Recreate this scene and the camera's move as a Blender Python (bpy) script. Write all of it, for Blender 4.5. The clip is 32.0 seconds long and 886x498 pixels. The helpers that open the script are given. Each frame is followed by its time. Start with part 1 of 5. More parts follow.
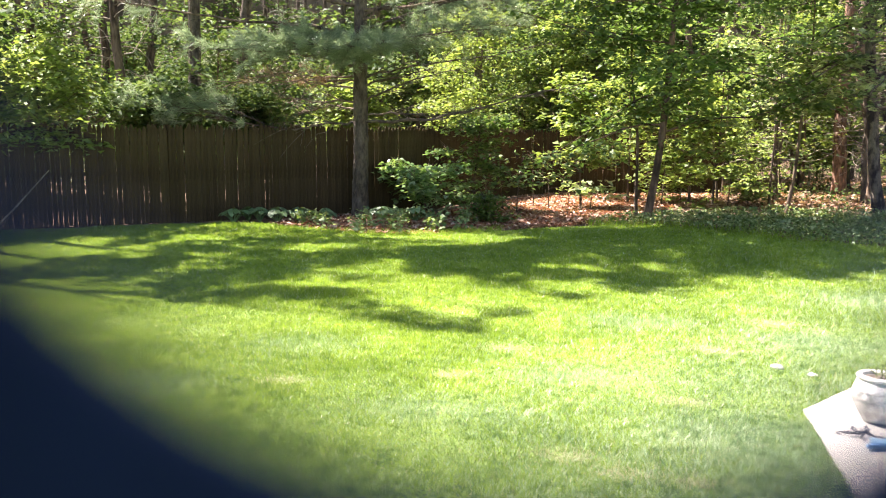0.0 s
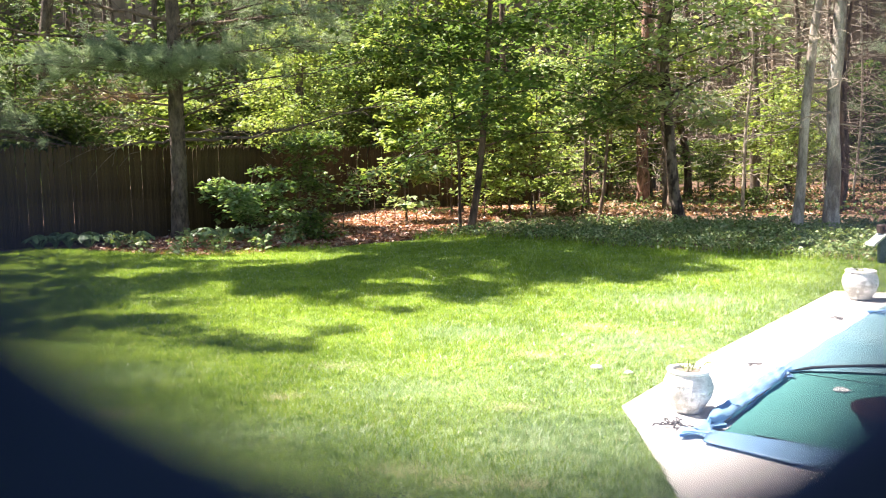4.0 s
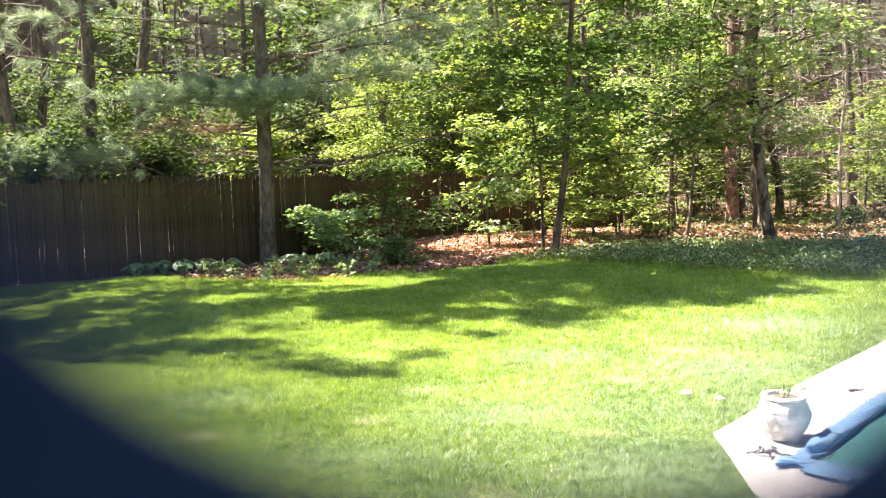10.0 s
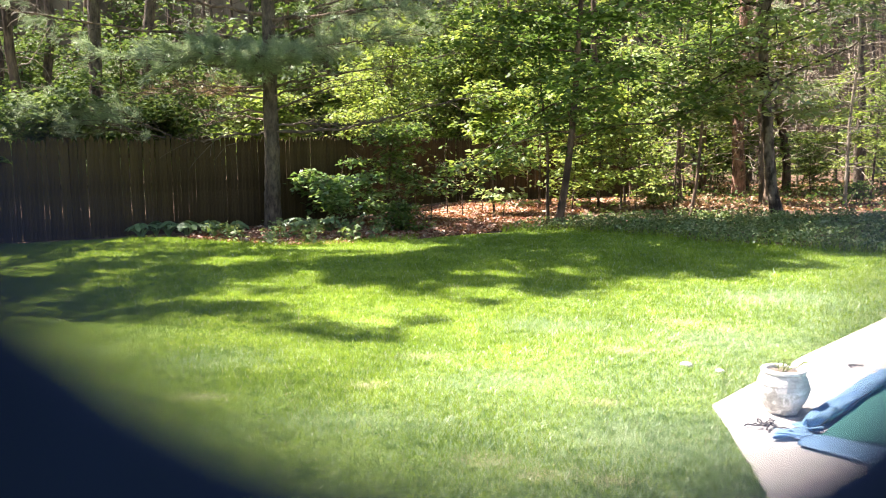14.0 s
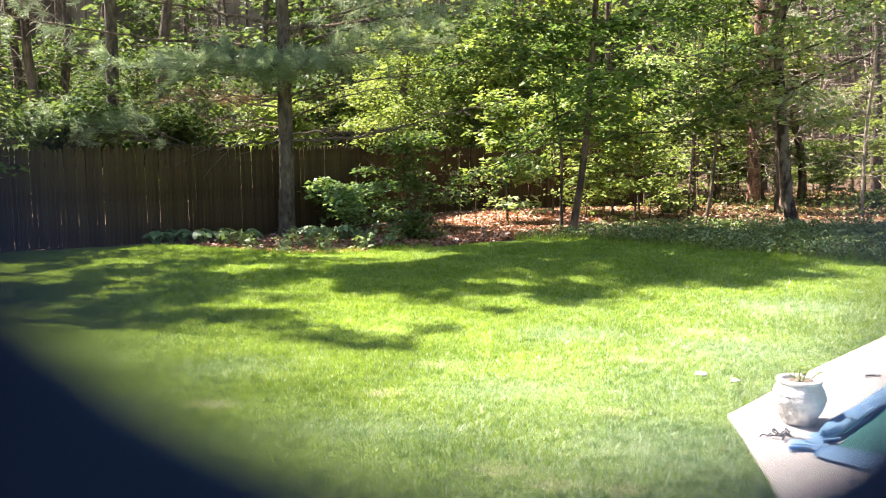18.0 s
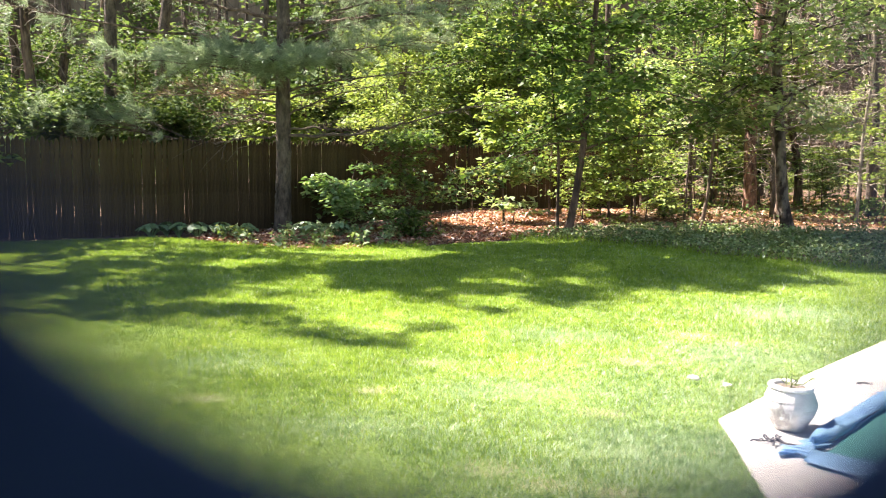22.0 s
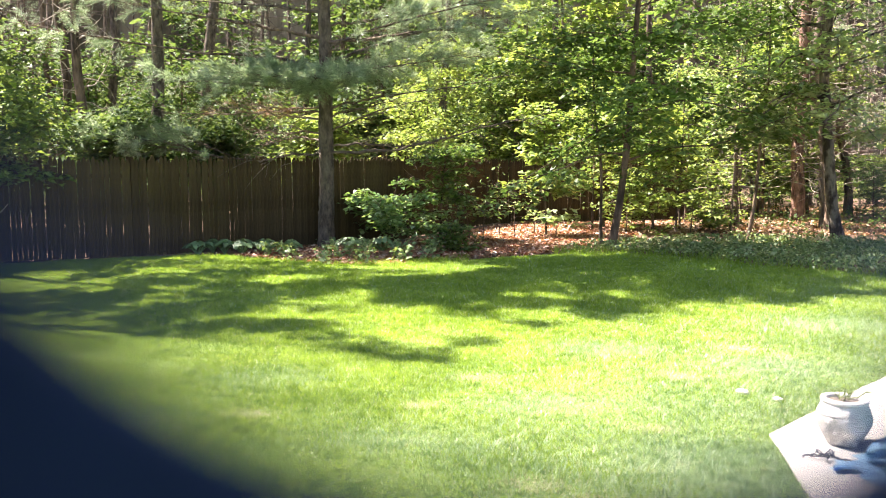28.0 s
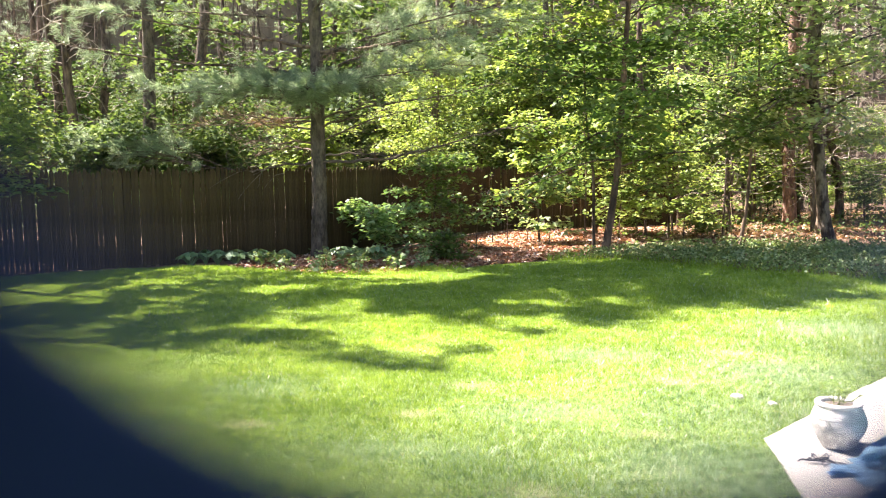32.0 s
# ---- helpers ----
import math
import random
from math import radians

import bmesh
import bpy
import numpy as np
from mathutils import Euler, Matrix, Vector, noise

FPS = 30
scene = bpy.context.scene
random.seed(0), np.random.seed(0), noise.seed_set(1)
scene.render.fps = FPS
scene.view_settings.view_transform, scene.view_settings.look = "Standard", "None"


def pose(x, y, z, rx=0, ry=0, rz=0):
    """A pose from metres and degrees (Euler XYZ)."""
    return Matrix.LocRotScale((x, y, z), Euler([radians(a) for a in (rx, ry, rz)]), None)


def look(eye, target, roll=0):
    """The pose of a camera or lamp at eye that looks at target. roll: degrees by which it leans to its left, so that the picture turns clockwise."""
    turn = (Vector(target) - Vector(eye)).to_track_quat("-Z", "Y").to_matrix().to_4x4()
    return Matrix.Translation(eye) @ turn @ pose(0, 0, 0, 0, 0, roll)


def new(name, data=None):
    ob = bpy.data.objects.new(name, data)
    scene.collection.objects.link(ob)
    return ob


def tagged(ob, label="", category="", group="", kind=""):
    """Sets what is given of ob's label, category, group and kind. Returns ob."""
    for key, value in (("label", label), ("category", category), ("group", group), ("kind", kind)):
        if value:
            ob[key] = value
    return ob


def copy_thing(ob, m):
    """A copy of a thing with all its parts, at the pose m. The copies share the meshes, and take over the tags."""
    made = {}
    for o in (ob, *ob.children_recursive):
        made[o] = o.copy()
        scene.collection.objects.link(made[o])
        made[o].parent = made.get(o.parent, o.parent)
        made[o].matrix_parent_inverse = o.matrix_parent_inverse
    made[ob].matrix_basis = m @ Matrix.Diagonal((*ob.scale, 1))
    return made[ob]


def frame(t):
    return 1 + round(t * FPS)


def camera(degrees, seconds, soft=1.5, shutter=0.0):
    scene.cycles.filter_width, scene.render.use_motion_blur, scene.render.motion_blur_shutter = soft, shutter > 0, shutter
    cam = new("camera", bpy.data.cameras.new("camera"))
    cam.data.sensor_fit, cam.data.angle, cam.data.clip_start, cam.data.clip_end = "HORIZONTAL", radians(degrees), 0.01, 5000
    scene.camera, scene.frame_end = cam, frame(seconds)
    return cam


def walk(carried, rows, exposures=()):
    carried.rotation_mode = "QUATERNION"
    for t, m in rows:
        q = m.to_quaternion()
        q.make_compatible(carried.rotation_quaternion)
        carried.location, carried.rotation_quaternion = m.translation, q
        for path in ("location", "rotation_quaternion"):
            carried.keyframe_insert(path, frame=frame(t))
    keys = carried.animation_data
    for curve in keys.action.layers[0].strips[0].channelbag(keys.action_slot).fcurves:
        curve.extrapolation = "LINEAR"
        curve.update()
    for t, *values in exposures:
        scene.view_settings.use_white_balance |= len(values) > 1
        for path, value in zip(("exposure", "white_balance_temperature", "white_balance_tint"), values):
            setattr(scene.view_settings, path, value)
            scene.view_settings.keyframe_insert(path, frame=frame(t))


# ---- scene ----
# The camera turns nearly on the spot behind an oval, dark ring fitted to its view; small eye shifts hold the ring still
# there.
cam = camera(55.19, 32.0, soft=1.1)
EYE = 1.55
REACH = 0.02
ROWS = [
    (0.0, 0.00205, 0.00017, 1.55062, 82.631, 0.032, 6.381),
    (0.5, 0.00155, 0.00011, 1.55047, 83.011, 0.505, 5.044),
    (1.0, 0.00075, -0.00005, 1.55068, 82.443, 0.392, 2.778),
    (1.5, 0.00056, 0.00000, 1.55029, 83.448, 1.093, 2.409),
    (2.0, 0.00079, -0.00003, 1.55059, 82.749, -0.142, 2.821),
    (2.5, 0.00007, -0.00011, 1.55059, 82.787, -0.730, 0.685),
    (3.0, -0.00096, -0.00017, 1.55055, 82.847, -0.385, -2.102),
    (3.5, -0.00227, -0.00017, 1.55045, 83.037, 0.960, -5.504),
    (5.5, -0.00196, -0.00001, 1.54961, 85.409, 0.509, -4.736),
    (6.0, -0.00203, -0.00000, 1.54959, 85.381, 1.520, -4.681),
    (6.5, -0.00083, 0.00006, 1.54946, 85.755, 1.489, -1.324),
    (7.0, -0.00053, 0.00010, 1.54936, 86.042, 1.385, -0.530),
    (7.5, -0.00104, 0.00003, 1.54951, 85.592, 1.862, -1.854),
    (8.0, -0.00074, -0.00001, 1.54979, 84.809, 1.901, -1.018),
    (8.5, -0.00089, 0.00005, 1.54950, 85.621, 1.767, -1.446),
    (9.0, -0.00050, 0.00005, 1.54958, 85.389, 1.982, -0.310),
    (9.5, -0.00035, 0.00004, 1.54967, 85.090, 2.345, 0.195),
    (10.0, -0.00035, 0.00007, 1.54957, 85.416, 2.030, 0.134),
    (10.5, -0.00025, -0.00003, 1.55003, 84.180, 1.358, 0.234),
    (11.0, -0.00028, -0.00009, 1.55035, 83.346, 0.736, -0.011),
    (11.5, -0.00037, -0.00013, 1.55047, 83.026, 0.168, -0.359),
    (12.0, -0.00014, -0.00008, 1.55034, 83.358, 0.788, 0.397),
    (12.5, -0.00031, -0.00007, 1.55022, 83.677, 0.856, -0.080),
    (13.0, -0.00029, -0.00007, 1.55025, 83.597, 0.800, 0.000),
    (13.5, -0.00027, -0.00008, 1.55027, 83.541, 0.913, 0.047),
    (14.0, -0.00009, -0.00009, 1.55040, 83.186, 0.831, 0.528),
    (14.5, -0.00002, -0.00009, 1.55045, 83.046, 0.806, 0.724),
    (15.0, 0.00013, -0.00008, 1.55048, 82.916, 1.416, 1.249),
    (15.5, 0.00027, -0.00001, 1.55022, 83.677, 0.912, 1.581),
    (17.5, 0.00036, 0.00003, 1.55003, 84.249, 0.477, 1.733),
    (18.0, 0.00023, -0.00001, 1.55019, 83.758, 0.802, 1.451),
    (18.5, 0.00047, 0.00003, 1.55006, 84.130, 0.846, 2.100),
    (19.0, 0.00023, -0.00003, 1.55023, 83.639, 1.133, 1.490),
    (19.5, 0.00042, 0.00003, 1.55005, 84.177, 0.787, 1.964),
    (20.0, 0.00025, -0.00005, 1.55035, 83.338, 0.609, 1.446),
    (20.5, 0.00011, -0.00013, 1.55073, 82.349, -0.220, 0.915),
    (21.0, -0.00003, -0.00009, 1.55047, 83.155, -1.019, 0.373),
    (21.5, 0.00035, -0.00000, 1.55017, 83.914, -0.392, 1.514),
    (22.0, 0.00026, -0.00003, 1.55026, 83.672, -0.437, 1.276),
    (22.5, 0.00017, -0.00003, 1.55024, 83.711, -0.231, 1.063),
    (23.0, 0.00028, 0.00003, 1.54998, 84.378, 0.577, 1.545),
    (23.5, 0.00055, 0.00008, 1.54990, 84.611, 0.430, 2.249),
    (24.0, 0.00067, 0.00009, 1.54990, 84.612, 0.343, 2.597),
    (24.5, 0.00069, 0.00009, 1.54993, 84.512, 0.846, 2.758),
    (26.5, 0.00095, 0.00015, 1.54981, 84.857, 0.665, 3.443),
    (27.0, 0.00097, 0.00015, 1.54985, 84.760, 0.097, 3.386),
    (27.5, 0.00115, 0.00017, 1.54984, 84.771, 0.491, 3.955),
    (28.0, 0.00119, 0.00017, 1.54989, 84.631, 0.475, 4.074),
    (28.5, 0.00125, 0.00019, 1.54985, 84.717, 1.006, 4.346),
    (29.0, 0.00131, 0.00021, 1.54977, 84.948, 0.900, 4.500),
    (29.5, 0.00143, 0.00024, 1.54975, 85.001, 0.823, 4.833),
    (30.0, 0.00129, 0.00025, 1.54959, 85.450, 0.888, 4.476),
    (30.5, 0.00115, 0.00019, 1.54975, 84.968, 1.026, 4.097),
    (31.0, 0.00119, 0.00025, 1.54956, 85.493, 1.350, 4.284),
    (31.5, 0.00094, 0.00018, 1.54968, 85.171, 1.026, 3.512),
    (32.0, 0.00096, 0.00019, 1.54967, 85.188, 1.060, 3.571),
]
START = pose(0, 0, EYE, 84.3, 0.8, 0.8)
walk(cam, [(t, pose(*row)) for t, *row in ROWS], [(t, stops, 6560, 19) for t, stops in ((0.0, 2.33), (2.0, 2.33), (3.0, 2.26), (3.5, 2.18), (5.5, 2.42), (6.0, 2.48), (8.0, 2.56), (10.5, 2.53), (13.0, 2.22), (15.0, 2.2), (20.0, 2.27), (24.0, 2.38), (27.0, 2.53), (31.0, 2.54), (32.0, 2.55))])
cam.data.dof.use_dof = True
cam.data.dof.focus_distance = 10.0
cam.data.dof.aperture_fstop = 6.4

# ---- light ----
world = bpy.data.worlds.new("sky")
scene.world = world
world.use_nodes = True
SUN_TO = Vector((-0.9, 0.44, 0)).normalized() * math.cos(radians(57)) + Vector((0, 0, math.sin(radians(57))))
sky = world.node_tree.nodes.new("ShaderNodeTexSky")
sky.sky_type = "NISHITA"
sky.sun_disc = False
sky.sun_elevation = radians(57)
sky.sun_rotation = math.atan2(SUN_TO.x, SUN_TO.y)
world.node_tree.links.new(sky.outputs[0], world.node_tree.nodes["Background"].inputs[0])
world.node_tree.nodes["Background"].inputs[1].default_value = 0.05
sun_data = bpy.data.lights.new("sun", "SUN")
sun_data.energy = 5.0
sun_data.angle = radians(0.53)
sun_data.color = (1.0, 0.945, 0.87)
sun = new("sun", sun_data)
sun.matrix_world = look(SUN_TO * 60, (0, 0, 0))


# ---- materials ----
def nodes_of(name):
    m = bpy.data.materials.new(name)
    m.use_nodes = True
    nt = m.node_tree
    return m, nt, nt.nodes["Principled BSDF"], nt.nodes["Material Output"]


def node(nt, kind, **values):
    n = nt.nodes.new(kind)
    for key, value in values.items():
        if key in n.inputs:
            n.inputs[key].default_value = value
    return n


def ramp(nt, source, stops):
    r = nt.nodes.new("ShaderNodeValToRGB")
    while len(r.color_ramp.elements) < len(stops):
        r.color_ramp.elements.new(0.5)
    for e, (p, c) in zip(r.color_ramp.elements, stops):
        e.position, e.color = p, (*c, 1)
    nt.links.new(source, r.inputs[0])
    return r


def mixed(nt, fac, a, b, mode="MIX"):
    m = nt.nodes.new("ShaderNodeMix")
    m.data_type, m.blend_type = "RGBA", mode
    for sock, v in ((m.inputs[0], fac), (m.inputs[6], a), (m.inputs[7], b)):
        if isinstance(v, (int, float)):
            sock.default_value = v
        elif isinstance(v, tuple):
            sock.default_value = (*v, 1)
        else:
            nt.links.new(v, sock)
    return m.outputs[2]


def surface(name, dark, light, scale=3.0, fine=40.0, rough=0.8, bump=0.3, depth=0.01, stretch=(1, 1, 1), vary=0.0, metal=0.0, sheen=0.5, edge=0.18):
    """A mottled surface: colour from two sizes of noise, a fine relief, and a change from piece to piece."""
    m, nt, b, out = nodes_of(name)
    co = nt.nodes.new("ShaderNodeTexCoord")
    mp = nt.nodes.new("ShaderNodeMapping")
    mp.inputs["Scale"].default_value = stretch
    nt.links.new(co.outputs["Object"], mp.inputs[0])
    n1 = node(nt, "ShaderNodeTexNoise", Scale=scale, Detail=5.0, Roughness=0.6)
    n2 = node(nt, "ShaderNodeTexNoise", Scale=fine, Detail=4.0, Roughness=0.65)
    nt.links.new(mp.outputs[0], n1.inputs["Vector"])
    nt.links.new(mp.outputs[0], n2.inputs["Vector"])
    c1 = ramp(nt, n1.outputs[0], [(0.5 - edge, dark), (0.5 + edge, light)])
    c2 = ramp(nt, n2.outputs[0], [(0.3, (0.55, 0.55, 0.55)), (0.7, (1.25, 1.25, 1.25))])
    col = mixed(nt, 0.75, c1.outputs[0], c2.outputs[0], "MULTIPLY")
    if vary:
        oi = nt.nodes.new("ShaderNodeObjectInfo")
        r = ramp(nt, oi.outputs["Random"], [(0, (1 - vary,) * 3), (1, (1 + vary,) * 3)])
        col = mixed(nt, 1.0, col, r.outputs[0], "MULTIPLY")
    nt.links.new(col, b.inputs["Base Color"])
    b.inputs["Roughness"].default_value, b.inputs["Metallic"].default_value = rough, metal
    b.inputs["Specular IOR Level"].default_value = sheen
    bp = node(nt, "ShaderNodeBump", Strength=bump, Distance=depth)
    nt.links.new(n2.outputs[0], bp.inputs["Height"])
    nt.links.new(bp.outputs[0], b.inputs["Normal"])
    return m


def leafy(name, colours, glow=0.45, rough=0.45, through_gain=1.5, sheen=0.4, lump=0.0, warm=0.5):
    """Leaves: each its own tint; light passes through them."""
    m, nt, b, out = nodes_of(name)
    g = nt.nodes.new("ShaderNodeNewGeometry")
    steps = [(i / max(1, len(colours) - 1), c) for i, c in enumerate(colours)]
    r = ramp(nt, g.outputs["Random Per Island"], steps)
    co = nt.nodes.new("ShaderNodeTexCoord")
    n = node(nt, "ShaderNodeTexNoise", Scale=1.3, Detail=2.0)
    nt.links.new(co.outputs["Object"], n.inputs["Vector"])
    v = ramp(nt, n.outputs[0], [(0.3, (0.75, 0.8, 0.7)), (0.7, (1.2, 1.15, 1.1))])
    col = mixed(nt, 1.0, r.outputs[0], v.outputs[0], "MULTIPLY")
    if lump:
        n2 = node(nt, "ShaderNodeTexNoise", Scale=lump, Detail=3.0, Roughness=0.7)
        nt.links.new(co.outputs["Object"], n2.inputs["Vector"])
        v2 = ramp(nt, n2.outputs[0], [(0.34, (0.55, 0.64, 0.5)), (0.5, (1.0, 1.0, 1.0)), (0.66, (1.22, 1.16, 1.3))])
        col = mixed(nt, 1.0, col, v2.outputs[0], "MULTIPLY")
    nt.links.new(col, b.inputs["Base Color"])
    b.inputs["Roughness"].default_value = rough
    b.inputs["Specular IOR Level"].default_value = sheen
    t = nt.nodes.new("ShaderNodeBsdfTranslucent")
    tc = mixed(nt, 1.0, col, (through_gain * 1.05, through_gain, through_gain * warm), "MULTIPLY")
    nt.links.new(tc, t.inputs[0])
    mx = nt.nodes.new("ShaderNodeMixShader")
    mx.inputs[0].default_value = glow
    nt.links.new(b.outputs[0], mx.inputs[1])
    nt.links.new(t.outputs[0], mx.inputs[2])
    nt.links.new(mx.outputs[0], out.inputs[0])
    return m


M = {
    "lawn_soil": surface("lawn_soil", (0.14, 0.225, 0.036), (0.24, 0.34, 0.068), 0.9, 60, 0.95, 0.6, 0.02),
    "grass": leafy("grass", [(0.17, 0.27, 0.03), (0.235, 0.36, 0.045), (0.3, 0.42, 0.075), (0.38, 0.49, 0.12)], 0.38, 0.5, 1.35, 0.2, lump=9.0),
    "dry_grass": leafy("dry_grass", [(0.5, 0.47, 0.33), (0.68, 0.66, 0.52)], 0.3, 0.7, 1.0),
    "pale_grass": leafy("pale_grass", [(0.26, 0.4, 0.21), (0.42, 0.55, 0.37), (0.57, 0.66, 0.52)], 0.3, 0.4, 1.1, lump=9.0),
    "litter": surface("forest_litter", (0.08, 0.045, 0.025), (0.24, 0.145, 0.085), 1.1, 26, 0.95, 0.8, 0.04),
    "dead_leaf": leafy("dead_leaf", [(0.15, 0.055, 0.032), (0.36, 0.15, 0.09), (0.5, 0.26, 0.17), (0.8, 0.64, 0.54)], 0.2, 0.55, 1.0),
    "picket": surface("weathered_picket", (0.043, 0.029, 0.013), (0.096, 0.068, 0.032), 2.5, 30, 0.95, 0.5, 0.004, (6, 6, 0.6), 0.17, sheen=0.15),
    "pine_bark": surface("pine_bark", (0.055, 0.041, 0.029), (0.25, 0.195, 0.14), 11, 50, 0.95, 1.0, 0.05, (1, 1, 0.4), edge=0.17),
    "maple_bark": surface("maple_bark", (0.06, 0.036, 0.024), (0.21, 0.135, 0.09), 5, 24, 0.95, 1.0, 0.03, (1, 1, 0.3), edge=0.09),
    "grey_bark": surface("grey_bark", (0.22, 0.18, 0.14), (0.56, 0.5, 0.42), 4, 26, 0.9, 0.8, 0.03, (1, 1, 0.3), edge=0.09),
    "dark_bark": surface("dark_bark", (0.065, 0.045, 0.031), (0.24, 0.17, 0.115), 5, 24, 0.95, 1.0, 0.04, (1, 1, 0.3), edge=0.09),
    "blotched_bark": surface("blotched_bark", (0.04, 0.028, 0.02), (0.2, 0.165, 0.125), 5.5, 22, 0.95, 1.0, 0.04, (1, 1, 0.45), edge=0.07),
    "red_bark": surface("red_bark", (0.08, 0.043, 0.029), (0.3, 0.17, 0.115), 9, 24, 0.95, 1.0, 0.05, (1, 1, 0.35), edge=0.09),
    "twig": surface("dry_twig", (0.21, 0.17, 0.12), (0.5, 0.43, 0.33), 6, 40, 0.9, 0.3, 0.005),
    "dark_twig": surface("dark_dry_twig", (0.07, 0.05, 0.035), (0.2, 0.15, 0.11), 6, 40, 0.9, 0.3, 0.005),
    "old_twig": surface("old_dry_twig", (0.13, 0.085, 0.055), (0.34, 0.25, 0.18), 6, 40, 0.9, 0.3, 0.005),
    "old_leaf": leafy("old_leaf", [(0.16, 0.085, 0.05), (0.38, 0.22, 0.14), (0.62, 0.44, 0.33)], 0.2, 0.6, 1.0),
    "needles": leafy("pine_needles", [(0.15, 0.22, 0.13), (0.27, 0.36, 0.24), (0.46, 0.55, 0.42)], 0.42, 0.35, 1.25, 0.7, warm=0.75),
    "maple_leaf": leafy("maple_leaf", [(0.054, 0.106, 0.025), (0.094, 0.168, 0.04), (0.19, 0.275, 0.085)], 0.44, 0.45, 1.5, warm=0.65),
    "bright_leaf": leafy("bright_leaf", [(0.165, 0.24, 0.062), (0.255, 0.35, 0.105), (0.39, 0.465, 0.2)], 0.42, 0.5, 1.2, 0.25),
    "bush_leaf": leafy("bush_leaf", [(0.11, 0.21, 0.065), (0.21, 0.34, 0.125), (0.38, 0.49, 0.28)], 0.4, 0.35, 1.3),
    "pale_leaf": leafy("pale_leaf", [(0.25, 0.37, 0.16), (0.39, 0.5, 0.28), (0.55, 0.63, 0.44)], 0.4, 0.3, 1.2),
    # lets little light through, so the unseen crowns shade the lawn deeply
    "shade_crown_leaf": leafy("shade_crown_leaf", [(0.045, 0.09, 0.03), (0.08, 0.14, 0.05), (0.13, 0.2, 0.08)], 0.2, 0.5, 1.0),
    "wood_leaf": leafy("wood_leaf", [(0.056, 0.105, 0.034), (0.105, 0.17, 0.06), (0.19, 0.26, 0.12)], 0.42, 0.55, 1.2, 0.2),
    "cover_leaf": leafy("ground_cover_leaf", [(0.105, 0.175, 0.06), (0.22, 0.32, 0.125), (0.44, 0.51, 0.29)], 0.3, 0.45, 1.1, 0.4),
    "hosta_leaf": leafy("hosta_leaf", [(0.16, 0.27, 0.11), (0.3, 0.42, 0.23)], 0.3, 0.4, 1.2),
    "concrete": surface("pale_concrete", (0.62, 0.58, 0.52), (0.8, 0.77, 0.72), 1.2, 50, 0.85, 0.25, 0.004),
    "pot_stone": surface("white_pot_stone", (0.78, 0.75, 0.71), (0.9, 0.88, 0.85), 9, 60, 0.8, 0.5, 0.006, vary=0.08),
    "pot_grout": surface("pot_grout", (0.5, 0.48, 0.44), (0.64, 0.62, 0.57), 9, 60, 0.9, 0.4, 0.004),
    "soil": surface("glare_pale_soil", (0.2, 0.16, 0.12), (0.4, 0.34, 0.27), 12, 60, 0.95, 0.8, 0.02),
    "tarp": surface("green_tarp", (0.1, 0.31, 0.285), (0.135, 0.385, 0.35), 1.4, 60, 0.45, 0.25, 0.006),
    "tarp_pale": surface("pale_blue_tarp", (0.22, 0.44, 0.5), (0.34, 0.56, 0.6), 1.2, 50, 0.4, 0.2, 0.006),
    "tube": leafy("blue_vinyl", [(0.28, 0.54, 0.9), (0.46, 0.72, 0.95)], 0.25, 0.25, 1.1, 0.5, lump=0.0, warm=1.15),
    "cord": surface("dark_cord", (0.05, 0.05, 0.055), (0.12, 0.12, 0.125), 20, 90, 0.7, 0.3, 0.002),
    "rust": surface("rusty_iron", (0.055, 0.035, 0.028), (0.125, 0.085, 0.07), 8, 50, 0.75, 0.5, 0.003, metal=0.4),
    "stone": surface("pale_stone", (0.5, 0.47, 0.42), (0.72, 0.69, 0.63), 8, 50, 0.9, 0.6, 0.01),
    "blue_paint": surface("blue_grey_paint", (0.10, 0.13, 0.17), (0.18, 0.22, 0.27), 6, 40, 0.6, 0.3, 0.003),
    "white_paint": surface("white_paint", (0.7, 0.7, 0.68), (0.82, 0.82, 0.8), 6, 40, 0.6, 0.2, 0.003),
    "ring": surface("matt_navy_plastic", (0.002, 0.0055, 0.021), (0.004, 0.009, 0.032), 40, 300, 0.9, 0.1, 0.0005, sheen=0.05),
    "far_wood": surface("far_woods", (0.07, 0.06, 0.035), (0.29, 0.245, 0.155), 0.25, 1.6, 1.0, 0.0, 0.01, (1, 1, 0.35), sheen=0.0),
}


# ---- mesh helpers ----
def mesh_of(name, verts, faces, material, smooth=False):
    """A mesh from vertices and faces that all have the same number of corners."""
    v, f = np.asarray(verts, dtype=np.float32).reshape(-1, 3), np.asarray(faces, dtype=np.int32)
    me = bpy.data.meshes.new(name)
    k = f.shape[1]
    me.vertices.add(len(v))
    me.vertices.foreach_set("co", v.ravel())
    me.loops.add(f.size)
    me.loops.foreach_set("vertex_index", f.ravel())
    me.polygons.add(len(f))
    me.polygons.foreach_set("loop_start", np.arange(0, f.size, k, dtype=np.int32))
    me.polygons.foreach_set("loop_total", np.full(len(f), k, dtype=np.int32))
    if smooth:
        me.polygons.foreach_set("use_smooth", np.ones(len(f), dtype=bool))
    me.materials.append(material)
    me.update(calc_edges=True)
    return me


def part(name, me, parent=None, label="", at=None):
    """Links a mesh (or a bmesh turned into one) as one object, under parent."""
    ob = new(name, me)
    if at is not None:
        ob.matrix_basis = at
    if parent is not None:
        ob.parent = parent
    return tagged(ob, label)


